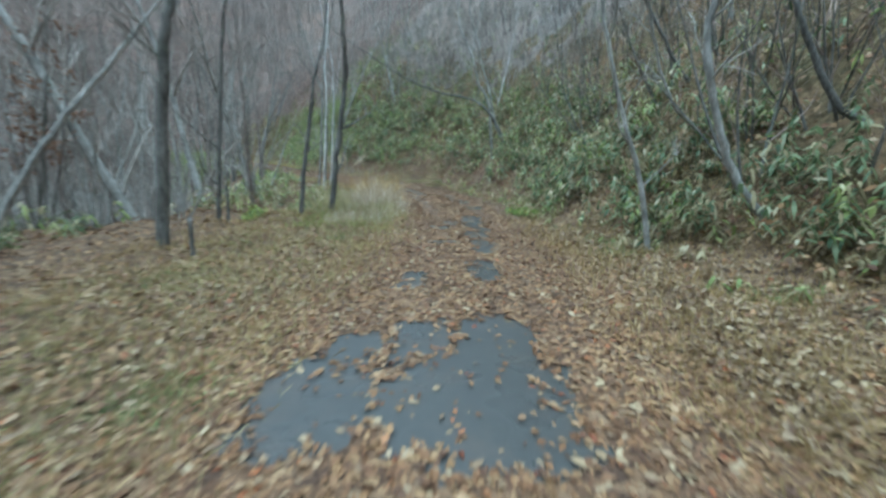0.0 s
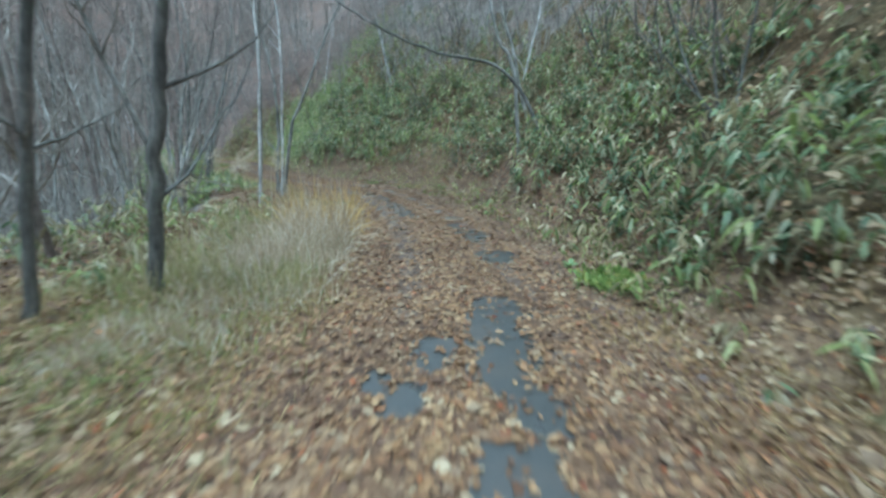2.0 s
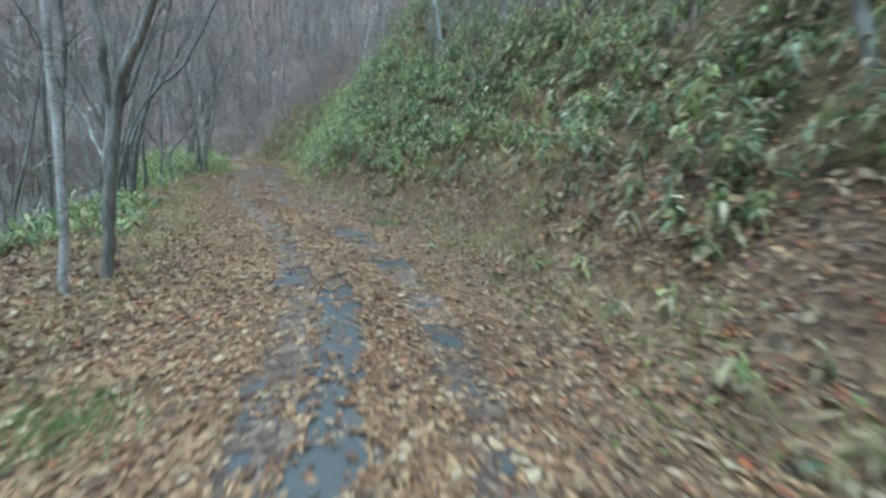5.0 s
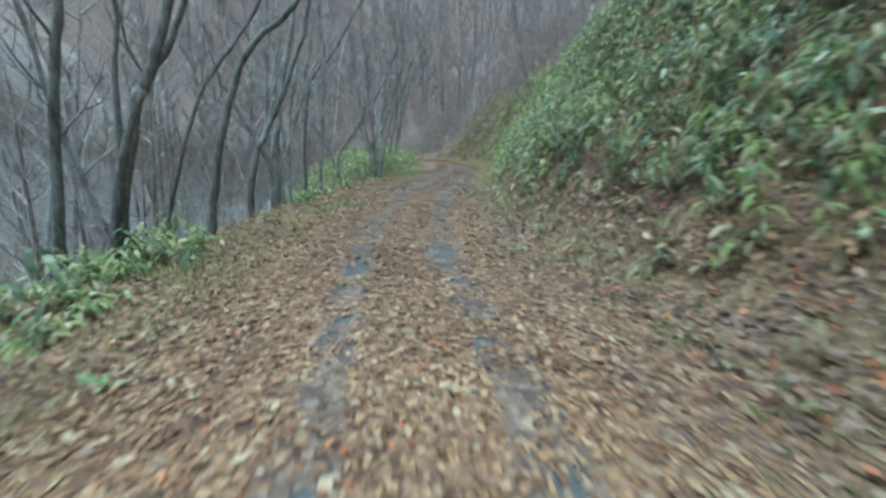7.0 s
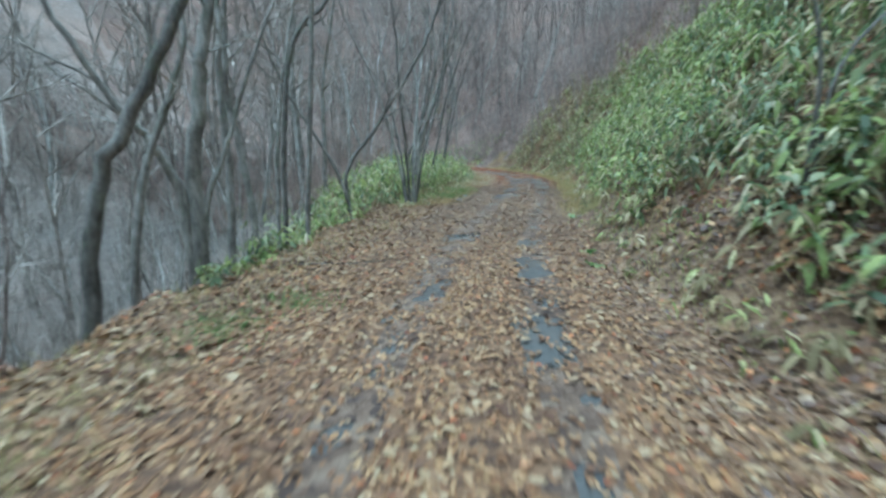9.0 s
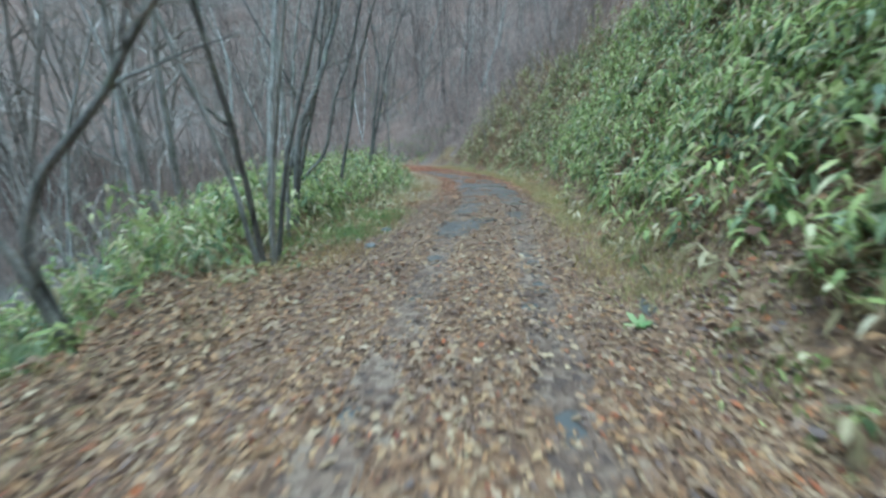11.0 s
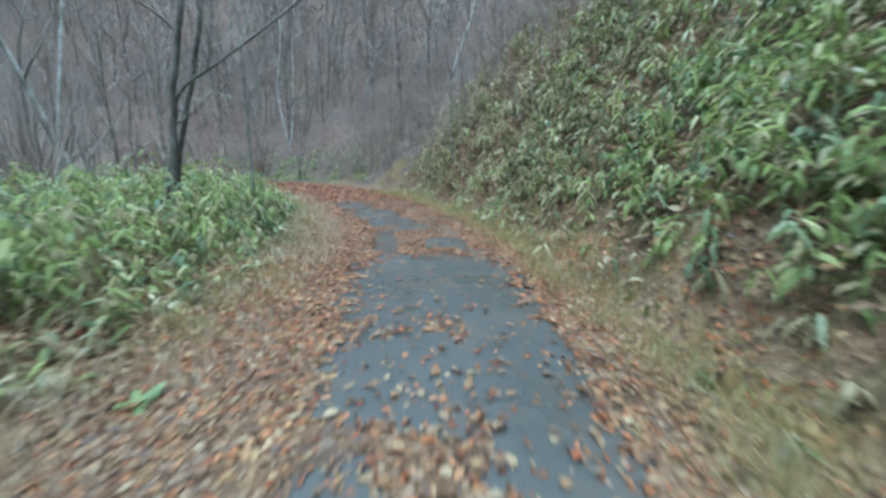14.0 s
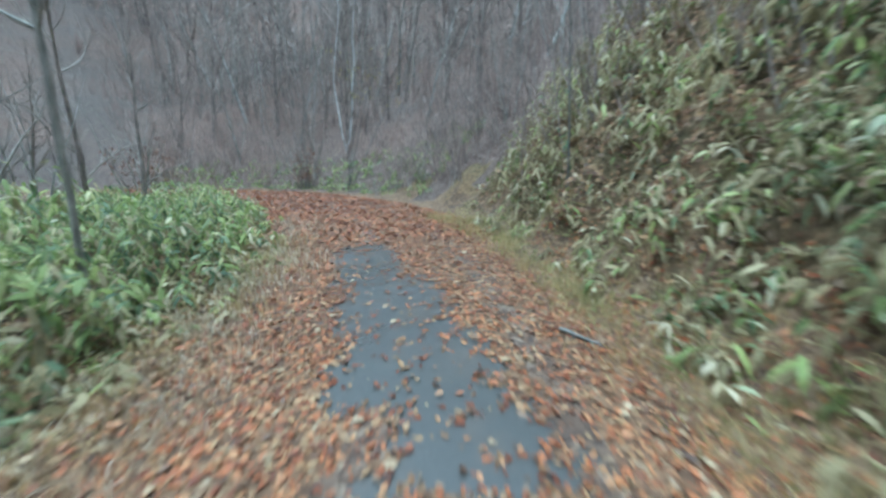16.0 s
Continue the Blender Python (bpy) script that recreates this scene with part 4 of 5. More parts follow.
def plant_bamboo_grass():
    r = np.random.default_rng(5)

    def on_bank(lo, hi, thick):
        def keep(x, y, s, u):
            at = np.interp(s, KEY_S, BANK_AT)
            gap = 0.7 * waves(x, y, 3.2, 41) + 0.5 * waves(x, y, 1.2, 42)
            # a bare landslip scar and leafy pockets
            scar = np.exp(-(((s - 21.4) / 1.6) ** 2 + ((u - 2.9) / 1.5) ** 2))
            foot = lo + np.interp(s, [2, 6, 9, 12, 15, 19, 22, 24.5, 27, 32, 37, 41, 48, 52], [0.6, 0.2, -0.1, 0.25, 0.3, 0.6, 0.85, 0.65, 0.6, 0.42, 0.25, 0.2, 0.3, 0.42])
            return (u > at + foot + 0.3 * waves(x, y, 0.8, 43)) * (u < at + hi) * np.clip(thick + 0.5 * gap, 0.1, 1) * (1 - 0.95 * scar) * np.clip((at + np.interp(s, [8, 13, 17, 30, 36, 42, 47, 52, 58], [4.2, 4.4, 6.5, 7.5, 8.5, 8.0, 6.2, 5.2, 4.6]) - u) / 2.5 + 0.4 * gap, 0.03, 1)
        return keep

    bands = ((-1, 9, "thin bamboo grass under leaning trees at the foot of the bank", 0.5, 0.3),
             (9, 21, "dense green bamboo grass covering the steep bank above the bend", 0.66, 0.35),
             (21, 36, "tall green bamboo grass hanging over the road from the bank", 0.8, 0.28),
             (36, 49.5, "lush bright bamboo grass on the bank beside wet asphalt", 1.0, 0.18),
             (49.5, 53.5, "patchy bamboo grass with withered leaves on the bank", 0.85, 0.6),
             (53.5, 60, "thin withered bamboo grass between brown leaves on the bank", 0.45, 0.82))
    for k, (s0, s1, label, thick, dry) in enumerate(bands):
        a, _, ua = spots_in(r, s0, s1, 1.6, 6.5, 68 if s0 > 30 else 56, on_bank(0.3, 4.0, thick))
        b, _, ub = spots_in(r, s0, s1, 4.5, 15, 20, on_bank(2.8, 11.5, thick - 0.12))
        c, _, uc = spots_in(r, s0, s1, 1.5, 5.2, 26 if s0 > 48 else 11 if s0 > 30 else 16, on_bank(-0.45, 0.9, 0.6))
        xy = np.concatenate([a, b])
        h = np.r_[r.uniform(0.3, 0.8, len(a)), r.uniform(0.45, 0.95, len(b))] * np.clip(1 + 0.45 * waves(*xy.T, 1.1, 47), 0.45, 1.5)
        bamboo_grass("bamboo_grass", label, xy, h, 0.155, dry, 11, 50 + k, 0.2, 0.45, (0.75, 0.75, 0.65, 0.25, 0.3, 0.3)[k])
        bamboo_grass("bamboo_grass", "withered low bamboo grass at the foot of the bank", c, r.uniform(0.15, 0.4, len(c)), 0.16, 0.75, 8, 150 + k, 0.6)

    def clump(s0, s1, u0, u1, rate, h0, h1, label, dry, seed, leaf=0.16):
        def keep(x, y, s, u):
            e = np.minimum.reduce([(s - s0) / 0.8, (s1 - s) / 0.8, (u - min(u0, u1)) / 0.5, (max(u0, u1) - u) / 0.5])
            return np.clip(e + 0.35 * waves(x, y, 0.9, seed), 0, 1)
        xy, s, u = spots_in(r, s0, s1, u0, u1, rate, keep)
        h = r.uniform(0.8 * h0, h1, len(xy)) * (0.85 + 0.35 * waves(xy[:, 0], xy[:, 1], 1.2, seed + 1))
        h = h * np.clip((np.abs(u) - 1.9) / 1.4, 0.4, 1)
        bamboo_grass("bamboo_grass", label, xy, np.clip(h, 0.15, 2), leaf, dry, 11, seed, 0.4, 0.15)

    clump(22.5, 28.5, -5.4, -2.4, 30, 0.3, 0.65, "low green bamboo grass thicket at the outer road edge", 0.15, 61)
    clump(37.0, 47.0, -7.5, -2.8, 30, 0.7, 1.2, "tall bright bamboo grass thicket filling the inside of the bend", 0.22, 62)
    clump(46.0, 58.0, -7.5, -2.3, 30, 0.7, 1.25, "chest-high bamboo grass thicket beside orange leaves", 0.25, 63)
    clump(57.0, 68.0, -7.0, -2.2, 22, 0.4, 0.8, "bamboo grass thicket at the far bend", 0.15, 64)
    clump(37.5, 58.0, -3.4, -1.85, 26, 0.15, 0.45, "withered stalks and leaves fringing the bamboo thicket", 0.8, 71)
    clump(31.6, 33.6, -3.6, -2.6, 40, 0.3, 0.55, "small bamboo grass tuft on the crumbling road edge", 0.1, 65)
    clump(34.8, 37.2, -4.6, -3.1, 34, 0.35, 0.7, "small bamboo grass tuft below bare stems", 0.1, 66)
    clump(1.0, 8.0, -9.5, -5.6, 10, 0.25, 0.5, "sparse low bamboo grass under bare trees", 0.3, 67)
    clump(9.4, 16.5, -6.8, -2.7, 11, 0.3, 0.7, "pale bamboo grass behind dry grass", 0.6, 68, 0.14)
    clump(44.0, 68.0, -14.0, -7.2, 5, 0.4, 0.8, "thin withered undergrowth below the bare trees", 0.75, 70)
    clump(63.0, 76.0, 2.6, 6.5, 16, 0.2, 0.4, "green undergrowth past the last bend", 0.15, 69)


plant_bamboo_grass()


def leafy_bush(x, y, height, spread, mat, seed, label, per=4, first=3):
    """A bush that still holds some withered leaves on its twigs."""
    r = np.random.default_rng(seed)
    thing = new("leafy_bush")
    thing.location = (x, y, height_at(x, y) - 0.05)
    tips = []
    for _ in range(5):
        way = r.normal(0, 0.16, 3) * (1, 1, 0) + (0, 0, 1)
        line = wander(r, (*r.normal(0, 0.06, 2), -0.2), way / np.linalg.norm(way), height * r.uniform(0.8, 1.05), 7, 0.06, 0.03)
        stems = [tube(line, np.linspace(0.022, 0.006, 8), 5)]
        for _ in range(8):
            i = r.integers(first, 7)
            side = r.normal(0, 1, 3) * (1, 1, 0.4)
            twig = wander(r, line[i], side / np.linalg.norm(side), spread * r.uniform(0.4, 1), 3, 0.15, 0.03)
            stems.append(tube(twig, np.array([0.006, 0.005, 0.004, 0.003]), 3))
            tips.append(twig[1:])
        stem = new("stem", fast_mesh("stem", *joined(stems), mat_bark, True))
        stem.parent = thing
    at = np.repeat(np.concatenate(tips), per, 0)
    n = len(at)
    v, t = leaf_mass(r, at + r.normal(0, 0.04, (n, 3)), r.normal(0, 1, (n, 3)), np.full(n, 0.09) * r.uniform(0.6, 1.2, n), np.full(n, 0.045), r.uniform(0.2, 0.9, n), r.normal(0, 0.8, n))
    f = tagged(new("foliage", fast_mesh("foliage", v, t, mat, False)), kind="stuff")
    f.parent = thing
    tagged(thing, label, "bush", "bushes with withered leaves")


leafy_bush(-37.5, 53.9, 2.3, 0.7, mat_rust, 1, "bush with a few remaining rust-brown leaves before bare woods")
leafy_bush(-34.5, 47.0, 2.6, 0.8, mat_rust, 3, "bush with sparse reddish-brown leaves among grey trunks")
leafy_bush(-7.0, 7.3, 4.2, 0.7, mat_rust, 4, "thin bush with a few rust-brown leaves on the first slope")
leafy_bush(-35.4, 54.8, 7.8, 1.0, mat_yellow, 6, "tall thin sapling still holding a few yellow leaves", 1, 5)
leafy_bush(-12.05, 25.2, 0.38, 0.2, mat_rust, 7, "small bush with rust-brown leaves at the outer road edge", 4, 2)
leafy_bush(-3.9, 8.6, 0.55, 0.22, mat_shrub, 5, "small bush with yellow-green leaves under bare trees")


def blades(name, label, xy, length, mat, seed, lean=0.5, width=0.006, category="grass", droop=0.6, lift=0.0):
    r = np.random.default_rng(seed)
    n = len(xy)
    base = np.c_[xy, land(xy) - 0.01 + lift * (1 + 0.15 * np.sin(7 * xy[:, 0]))]
    az = r.uniform(0, 6.283, n)
    tilt = np.abs(r.normal(0, lean, n))
    way = np.stack([np.cos(az) * np.sin(tilt), np.sin(az) * np.sin(tilt), np.cos(tilt)], 1)
    L = length * r.uniform(0.5, 1.15, n)
    v, t = leaf_mass(r, base, way, L, np.full(n, width) * r.uniform(0.7, 1.6, n), r.uniform(0, droop, n), r.uniform(0, 3, n), length < 0.3)
    return tagged(new(name, fast_mesh(name, v, t, mat, False)), label, category, kind="stuff")


def pampas_plumes(label, spots, heights, seed):
    """Seed heads of pampas grass on thin stalks, nodding to one side."""
    r = np.random.default_rng(seed)
    n = len(spots)
    foot = np.c_[spots, land(spots) - 0.03]
    top = foot + np.c_[r.normal(0, 0.12, (n, 2)), heights]
    cv, ct = cane_mass(foot, top, 0.004)
    nod = r.normal(0, 1, (n, 3)) * (1, 1, 0)
    nod = nod / np.linalg.norm(nod, axis=1)[:, None]
    which = np.repeat(np.arange(n), 70)
    f = r.random(len(which))[:, None]
    base = top[which] + np.c_[0 * f, 0 * f, 0.2 * f] + nod[which] * 0.16 * f**2
    way = nod[which] * 0.5 + (0, 0, 0.6) + r.normal(0, 0.35, (len(which), 3))
    lv, lt = leaf_mass(r, base, way, r.uniform(0.08, 0.16, len(which)), np.full(len(which), 0.007), r.uniform(0.5, 1.4, len(which)), r.uniform(0, 3, len(which)))
    verts, tris = joined([(cv, ct), (lv, lt)])
    ob = new("pampas_plume", fast_mesh("pampas_plume", verts, tris, [mat_straw, mat_plume], False, np.r_[np.zeros(len(ct), int), np.ones(len(lt), int)]))
    return tagged(ob, label, "grass", "clumps of dry grass", "stuff")


def plant_grass():
    r = np.random.default_rng(9)

    def tufts(s0, s1, u0, u1, n, per, spread):
        c = on_road(r.uniform(s0, s1, n), r.uniform(u0, u1, n))
        return np.repeat(c, per, 0) + r.normal(0, spread, (n * per, 2))

    for k in range(6):
        spots = tufts(10.1 + 0.5 * k, 10.9 + 0.5 * k, -2.5 + 0.1 * k, -1.45, 15, 60, 0.16)
        ob = blades("dry_grass", "dry straw-pale pampas grass collapsing over the inside of the bend", spots, (0.55, 0.7, 0.9, 1.05, 1.1, 1.0)[k], mat_straw, 170 + k, 0.75, 0.008, droop=2.3)
        tagged(ob, group="clumps of dry grass")
    ob = blades("dry_grass", "golden yellow drooping grass at the inside of the bend", tufts(12.5, 14.0, -2.1, -1.3, 17, 80, 0.14), 1.1, mat_gold, 177, 0.6, 0.009, droop=2.0)
    tagged(ob, group="clumps of dry grass")
    blades("dry_grass", "low bleached grass matted beside the tall dry clump", tufts(9.2, 13.5, -3.4, -1.4, 85, 40, 0.17), 0.38, mat_straw, 178, 1.1, 0.007, droop=1.4)
    blades("dry_grass", "brown withered stalks tangled through the dry grass", tufts(10.0, 13.6, -2.8, -1.4, 60, 26, 0.2), 0.6, mat_plume, 179, 1.0, 0.006, droop=1.6)
    at = on_road(r.uniform(10.3, 13.2, 9), r.uniform(-3.1, -2.1, 9))
    pampas_plumes("pale feathery seed heads of pampas grass above the dry clump", at, r.uniform(0.85, 1.3, 9), 176)
    blades("verge_grass", "olive grass between dry clumps and bare trees", tufts(9.5, 14.6, -3.6, -1.5, 90, 40, 0.15), 0.45, mat_olive, 180)
    blades("verge_grass", "yellow-green grass before the dry pampas clump", tufts(7.6, 10.8, -3.0, -1.5, 70, 34, 0.16), 0.24, mat_shrub, 68, 0.9)
    blades("verge_grass", "lush green grass beside the bamboo thicket", tufts(39.0, 42.4, -3.2, -1.8, 46, 70, 0.16), 0.26, mat_fresh, 181, 0.6)
    blades("verge_grass", "bright green leaves at the foot of the bank", tufts(9.6, 11.0, 1.75, 2.6, 6, 60, 0.12), 0.22, mat_fresh, 182, 0.8, 0.014)
    blades("verge_grass", "thin green grass on the leafy verge", tufts(1.0, 8.0, -3.4, -1.6, 7, 70, 0.16), 0.16, mat_fresh, 183, 0.7)
    blades("dry_grass", "short dry straw-coloured grass along the leafy verge", tufts(8.0, 11.2, -2.6, -1.5, 50, 40, 0.12), 0.3, mat_straw, 72)
    blades("verge_grass", "fading olive verge grass matted with fallen leaves", tufts(0.5, 10.5, -3.8, -1.2, 330, 36, 0.19), 0.2, mat_olive, 73, 1.1)
    blades("dry_grass", "tan dead grass matted into the leafy verge", tufts(0.5, 10.5, -4.6, -1.2, 620, 28, 0.2), 0.19, mat_tan, 79, 1.2)
    blades("verge_grass", "yellowed short verge grass at the foot of the bank", tufts(0.5, 9, 1.3, 4.2, 640, 34, 0.2), 0.2, mat_tan, 74, 1.1)
    blades("verge_grass", "yellow-green grass strip between wet asphalt and bank", tufts(37, 60, 1.25, 2.3, 520, 40, 0.13), 0.2, mat_olive, 75, 0.8)
    blades("dry_grass", "tan dead grass mixed into the strip below the bank", tufts(38, 60, 1.15, 2.2, 380, 34, 0.14), 0.2, mat_tan, 70, 1.0)
    blades("dry_grass", "brown dead grass before the bamboo thicket", tufts(38, 58, -3.4, -1.7, 420, 30, 0.17), 0.24, mat_tan, 69, 1.0)
    blades("verge_grass", "straw-coloured grass strip beside the bamboo thicket", tufts(44, 60, -2.3, -1.45, 150, 30, 0.12), 0.24, mat_straw, 76)
    blades("verge_grass", "thin fading grass on the outer road edge", tufts(17, 40, -2.9, -1.9, 120, 24, 0.14), 0.2, mat_olive, 77)
    blades("verge_grass", "olive and brown grass mixed with leaves on the outer verge", tufts(21, 30, -3.4, -1.7, 150, 30, 0.18), 0.2, mat_olive, 71, 1.0)
    blades("verge_grass", "withered grass at the foot of the leafy bank", tufts(9, 40, 1.7, 2.7, 170, 26, 0.14), 0.26, mat_olive, 78)
    xy = on_road(9.95, 1.62) + r.normal(0, 0.16, (360, 2))
    blades("low_shrub", "low yellow-green leafy shrub at the foot of the bank", xy, 0.16, mat_shrub, 190, 0.9, 0.035, "shrub", 0.9, 0.07)
    blades("low_greenery", "low dull-green weeds and fern between leaves at the foot of the bank", tufts(9, 57, 1.55, 2.7, 330, 13, 0.12), 0.17, mat_sasa, 191, 0.9, 0.02, "weeds", 0.9)
    blades("verge_grass", "ochre withered grass on the bare slip of the bank", tufts(19.5, 24.4, 2.3, 4.8, 110, 30, 0.16), 0.3, mat_olive, 192, 0.9)
    blades("dry_grass", "tan dead grass hanging on the bare slip of the bank", tufts(19.2, 25.5, 2.4, 4.8, 90, 30, 0.16), 0.28, mat_tan, 193, 1.0)
    spots = [(16.8, -1.5), (2.0, -1.67), (4.3, 3.29), (6.2, 2.3), (6.8, 2.4), (9.9, 1.6), (16.9, -1.48), (22.6, 1.5), (30.6, -1.98), (31.2, -1.7), (40.1, -2.0), (40.8, -1.9), (41.5, -2.2), (12.3, 2.5)]
    for k, (s, u) in enumerate(spots):
        c = on_road(s, u)
        xy = c + r.normal(0, 0.17, (420, 2)) * (1.2, 1.0)
        ob = blades("grass_tuft", "fresh bright green grass tuft among fallen leaves", xy, 0.14, mat_fresh, 80 + k, 0.7, 0.006)
        tagged(ob, group="green tufts on the verge")


plant_grass()


# ================= fallen leaves =================
WET_FIRST = [(2.1, -0.79, 0.40, 0.30), (2.2, 0.13, 0.50, 0.50), (3.0, 0.27, 0.45, 0.27), (2.8, -0.76, 0.25, 0.17), (3.0, -0.27, 0.27, 0.21), (5.0, 0.23, 0.38, 0.17), (8.6, 0.29, 0.6, 0.2), (8.5, -0.18, 0.22, 0.13), (7.9, -0.3, 0.15, 0.11), (8.1, -0.5, 0.1, 0.08), (7.85, 0.42, 0.2, 0.13),
             (6.2, 0.29, 0.31, 0.13), (4.5, -0.58, 0.33, 0.12), (6.5, 0.35, 0.37, 0.17), (7.3, 0.28, 0.28, 0.18), (9.3, 0.34, 0.27, 0.2), (6.6, -0.30, 0.12, 0.2), (11.1, 0.71, 0.33, 0.22), (12.5, 0.70, 0.36, 0.22)]
WET_BEND = [(18.1, -0.13, 1.0, 0.15), (16.1, -0.14, 0.8, 0.17), (14.8, -0.13, 0.6, 0.16), (14.2, 0.73, 0.2, 0.16), (13.2, 0.55, 0.22, 0.12), (21.7, 0.60, 0.6, 0.23), (19.5, -0.55, 0.32, 0.18), (19.8, 0.67, 0.25, 0.21),
            (26.8, 0.41, 0.55, 0.16), (26.5, -0.54, 0.3, 0.1), (30.7, 0.51, 0.45, 0.15), (32.7, 0.51, 0.5, 0.16), (34.3, -0.52, 0.3, 0.22), (31.7, -0.45, 0.25, 0.1), (34.1, 0.51, 0.2, 0.12), (41.0, -0.3, 0.6, 0.18)]
WET_LAST = [(45.9, -0.12, 0.55, 0.62), (40.7, -0.56, 0.65, 0.25), (42.9, -0.49, 0.85, 0.24), (41.4, -0.07, 0.28, 0.18), (42.2, 0.56, 0.35, 0.16), (45.0, 0.53, 1.0, 0.3), (47.9, 0.0, 1.2, 0.85), (46.3, 0.52, 0.9, 0.32), (44.6, -0.50, 0.4, 0.17),
            (43.5, -0.38, 0.24, 0.25), (43.9, 0.59, 0.3, 0.24), (47.0, 0.36, 0.5, 0.36), (50.2, -0.61, 0.9, 0.18), (50.0, 0.32, 0.4, 0.3), (55.5, -0.75, 1.2, 0.42), (53.7, -0.45, 0.9, 0.5), (52.4, -0.3, 0.55, 0.5), (51.6, 0.02, 0.4, 0.36)]


def bare_share(xy, s, u):
    """How clear of leaves the asphalt is: 1 in the washed patches."""
    x, y = xy.T
    rag = 0.22 * waves(x, y, 0.45, 91) + 0.12 * waves(x, y, 0.17, 92)
    out = np.zeros(len(s))
    for a, b, ra, rb in WET_FIRST + WET_BEND + WET_LAST:
        d = (((s - a) / ra) ** 4 + ((u - b) / rb) ** 4) ** 0.25 + rag
        out = np.maximum(out, np.clip((1.18 - d) * 3.6, 0, 1))
    # leaves drift into small rafts, less so on the two large washed places
    raft = np.clip(1.6 * (waves(x, y, 0.30, 93) + 0.5 * waves(x, y, 0.11, 94)) - 0.55, 0, 1)
    clear = np.exp(-(((s - 2.4) / 1.2) ** 4)) + np.exp(-(((s - 48) / 1.3) ** 4))
    return out * (1 - 0.8 * raft * (1 - 0.8 * np.clip(clear, 0, 1)))


def litter(name, label, xy, mat, seed, size, lift=0.016, tilt=0.2, plain=False):
    """Fallen leaves: six corners each, curled up at the rims, lying at any turn."""
    r = np.random.default_rng(seed)
    n = len(xy)
    e = 0.06
    z0, zx, zy = land(xy), land(xy + (e, 0)), land(xy + (0, e))
    nrm = np.stack([-(zx - z0) / e, -(zy - z0) / e, np.ones(n)], 1) + r.normal(0, tilt, (n, 3)) * (1, 1, 0)
    nrm /= np.linalg.norm(nrm, axis=1)[:, None]
    az = r.uniform(0, 6.283, n)
    a = np.stack([np.cos(az), np.sin(az), 0 * az], 1)
    a = a - nrm * (a * nrm).sum(1)[:, None]
    a /= np.linalg.norm(a, axis=1)[:, None]
    b = np.cross(nrm, a)
    L = (size * np.minimum(r.lognormal(0, 0.3, n), 1.55))[:, None]
    W = L * r.uniform(0.4, 0.72, n)[:, None]
    curl = r.normal(0.08, 0.12, n)[:, None] * L
    c = np.c_[xy, z0 + 0.006 + lift * r.random(n)]
    v = np.stack([c - a * L / 2 + nrm * curl * 0.5, c - a * L * 0.12 - b * W / 2 + nrm * curl, c - a * L * 0.12 + b * W / 2 + nrm * curl,
                  c + a * L * 0.22 - b * W * 0.4 + nrm * curl * 0.8, c + a * L * 0.22 + b * W * 0.4 + nrm * curl * 0.8, c + a * L / 2 + nrm * curl * 0.4], 1).reshape(-1, 3)
    f = np.array([[0, 1, 2], [1, 4, 2], [1, 3, 4], [3, 5, 4]])
    t = (np.arange(n)[:, None, None] * 6 + f).reshape(-1, 3)
    if plain:
        v = v.reshape(-1, 6, 3)[:, [0, 1, 5, 2]].reshape(-1, 3)
        t = (np.arange(n)[:, None, None] * 4 + np.array([[0, 1, 2], [0, 2, 3]])).reshape(-1, 3)
    return tagged(new(name, fast_mesh(name, v, t, mat, False)), label, "leaf litter", kind="stuff")


def wheel_tracks(s, u):
    """Where the tyres run: 1 in the middle of each track."""
    mid = np.interp(s, [14, 20, 26, 40, 44], [0.1, 0.05, -0.05, 0.0, 0.0])
    return np.interp(s, [8, 13, 38, 44], [0.4, 1, 1, 0.75]) * np.exp(-((np.abs(u - mid) - 0.57) / 0.23) ** 2)


def leaf_mat():
    """Rotting leaves pressed flat on the asphalt, torn open at the washed patches and in the wheel tracks."""
    ss, uu = np.arange(-14, 62, 0.075), np.linspace(-1.9, 1.9, 52)
    s, u = (a.ravel() for a in np.meshgrid(ss, uu, indexing="ij"))
    xy = on_road(s, u)
    x, y = xy.T
    gap = 0.5 * waves(x, y, 0.5, 96) + 0.4 * waves(x, y, 0.2, 97)
    rut = wheel_tracks(s, u)
    torn = np.maximum(bare_share(xy, s, u), np.clip(rut * (0.02 + gap), 0, 1)) > 0.5
    worn = rut * (1 + 0.5 * gap) > 0.55
    tris = grid_tris(len(ss), len(uu))
    tris = tris[torn[tris].sum(1) == 0]
    z = land(xy) + 0.012 + 0.004 * waves(x, y, 0.3, 98)
    tagged(new("leaf_mat", fast_mesh("leaf_mat", np.c_[xy, z], tris, [mat_mat, mat_crushed], True, worn[tris[:, 0]])), "pressed brown leaf mould lying on the asphalt", "leaf litter", kind="stuff")


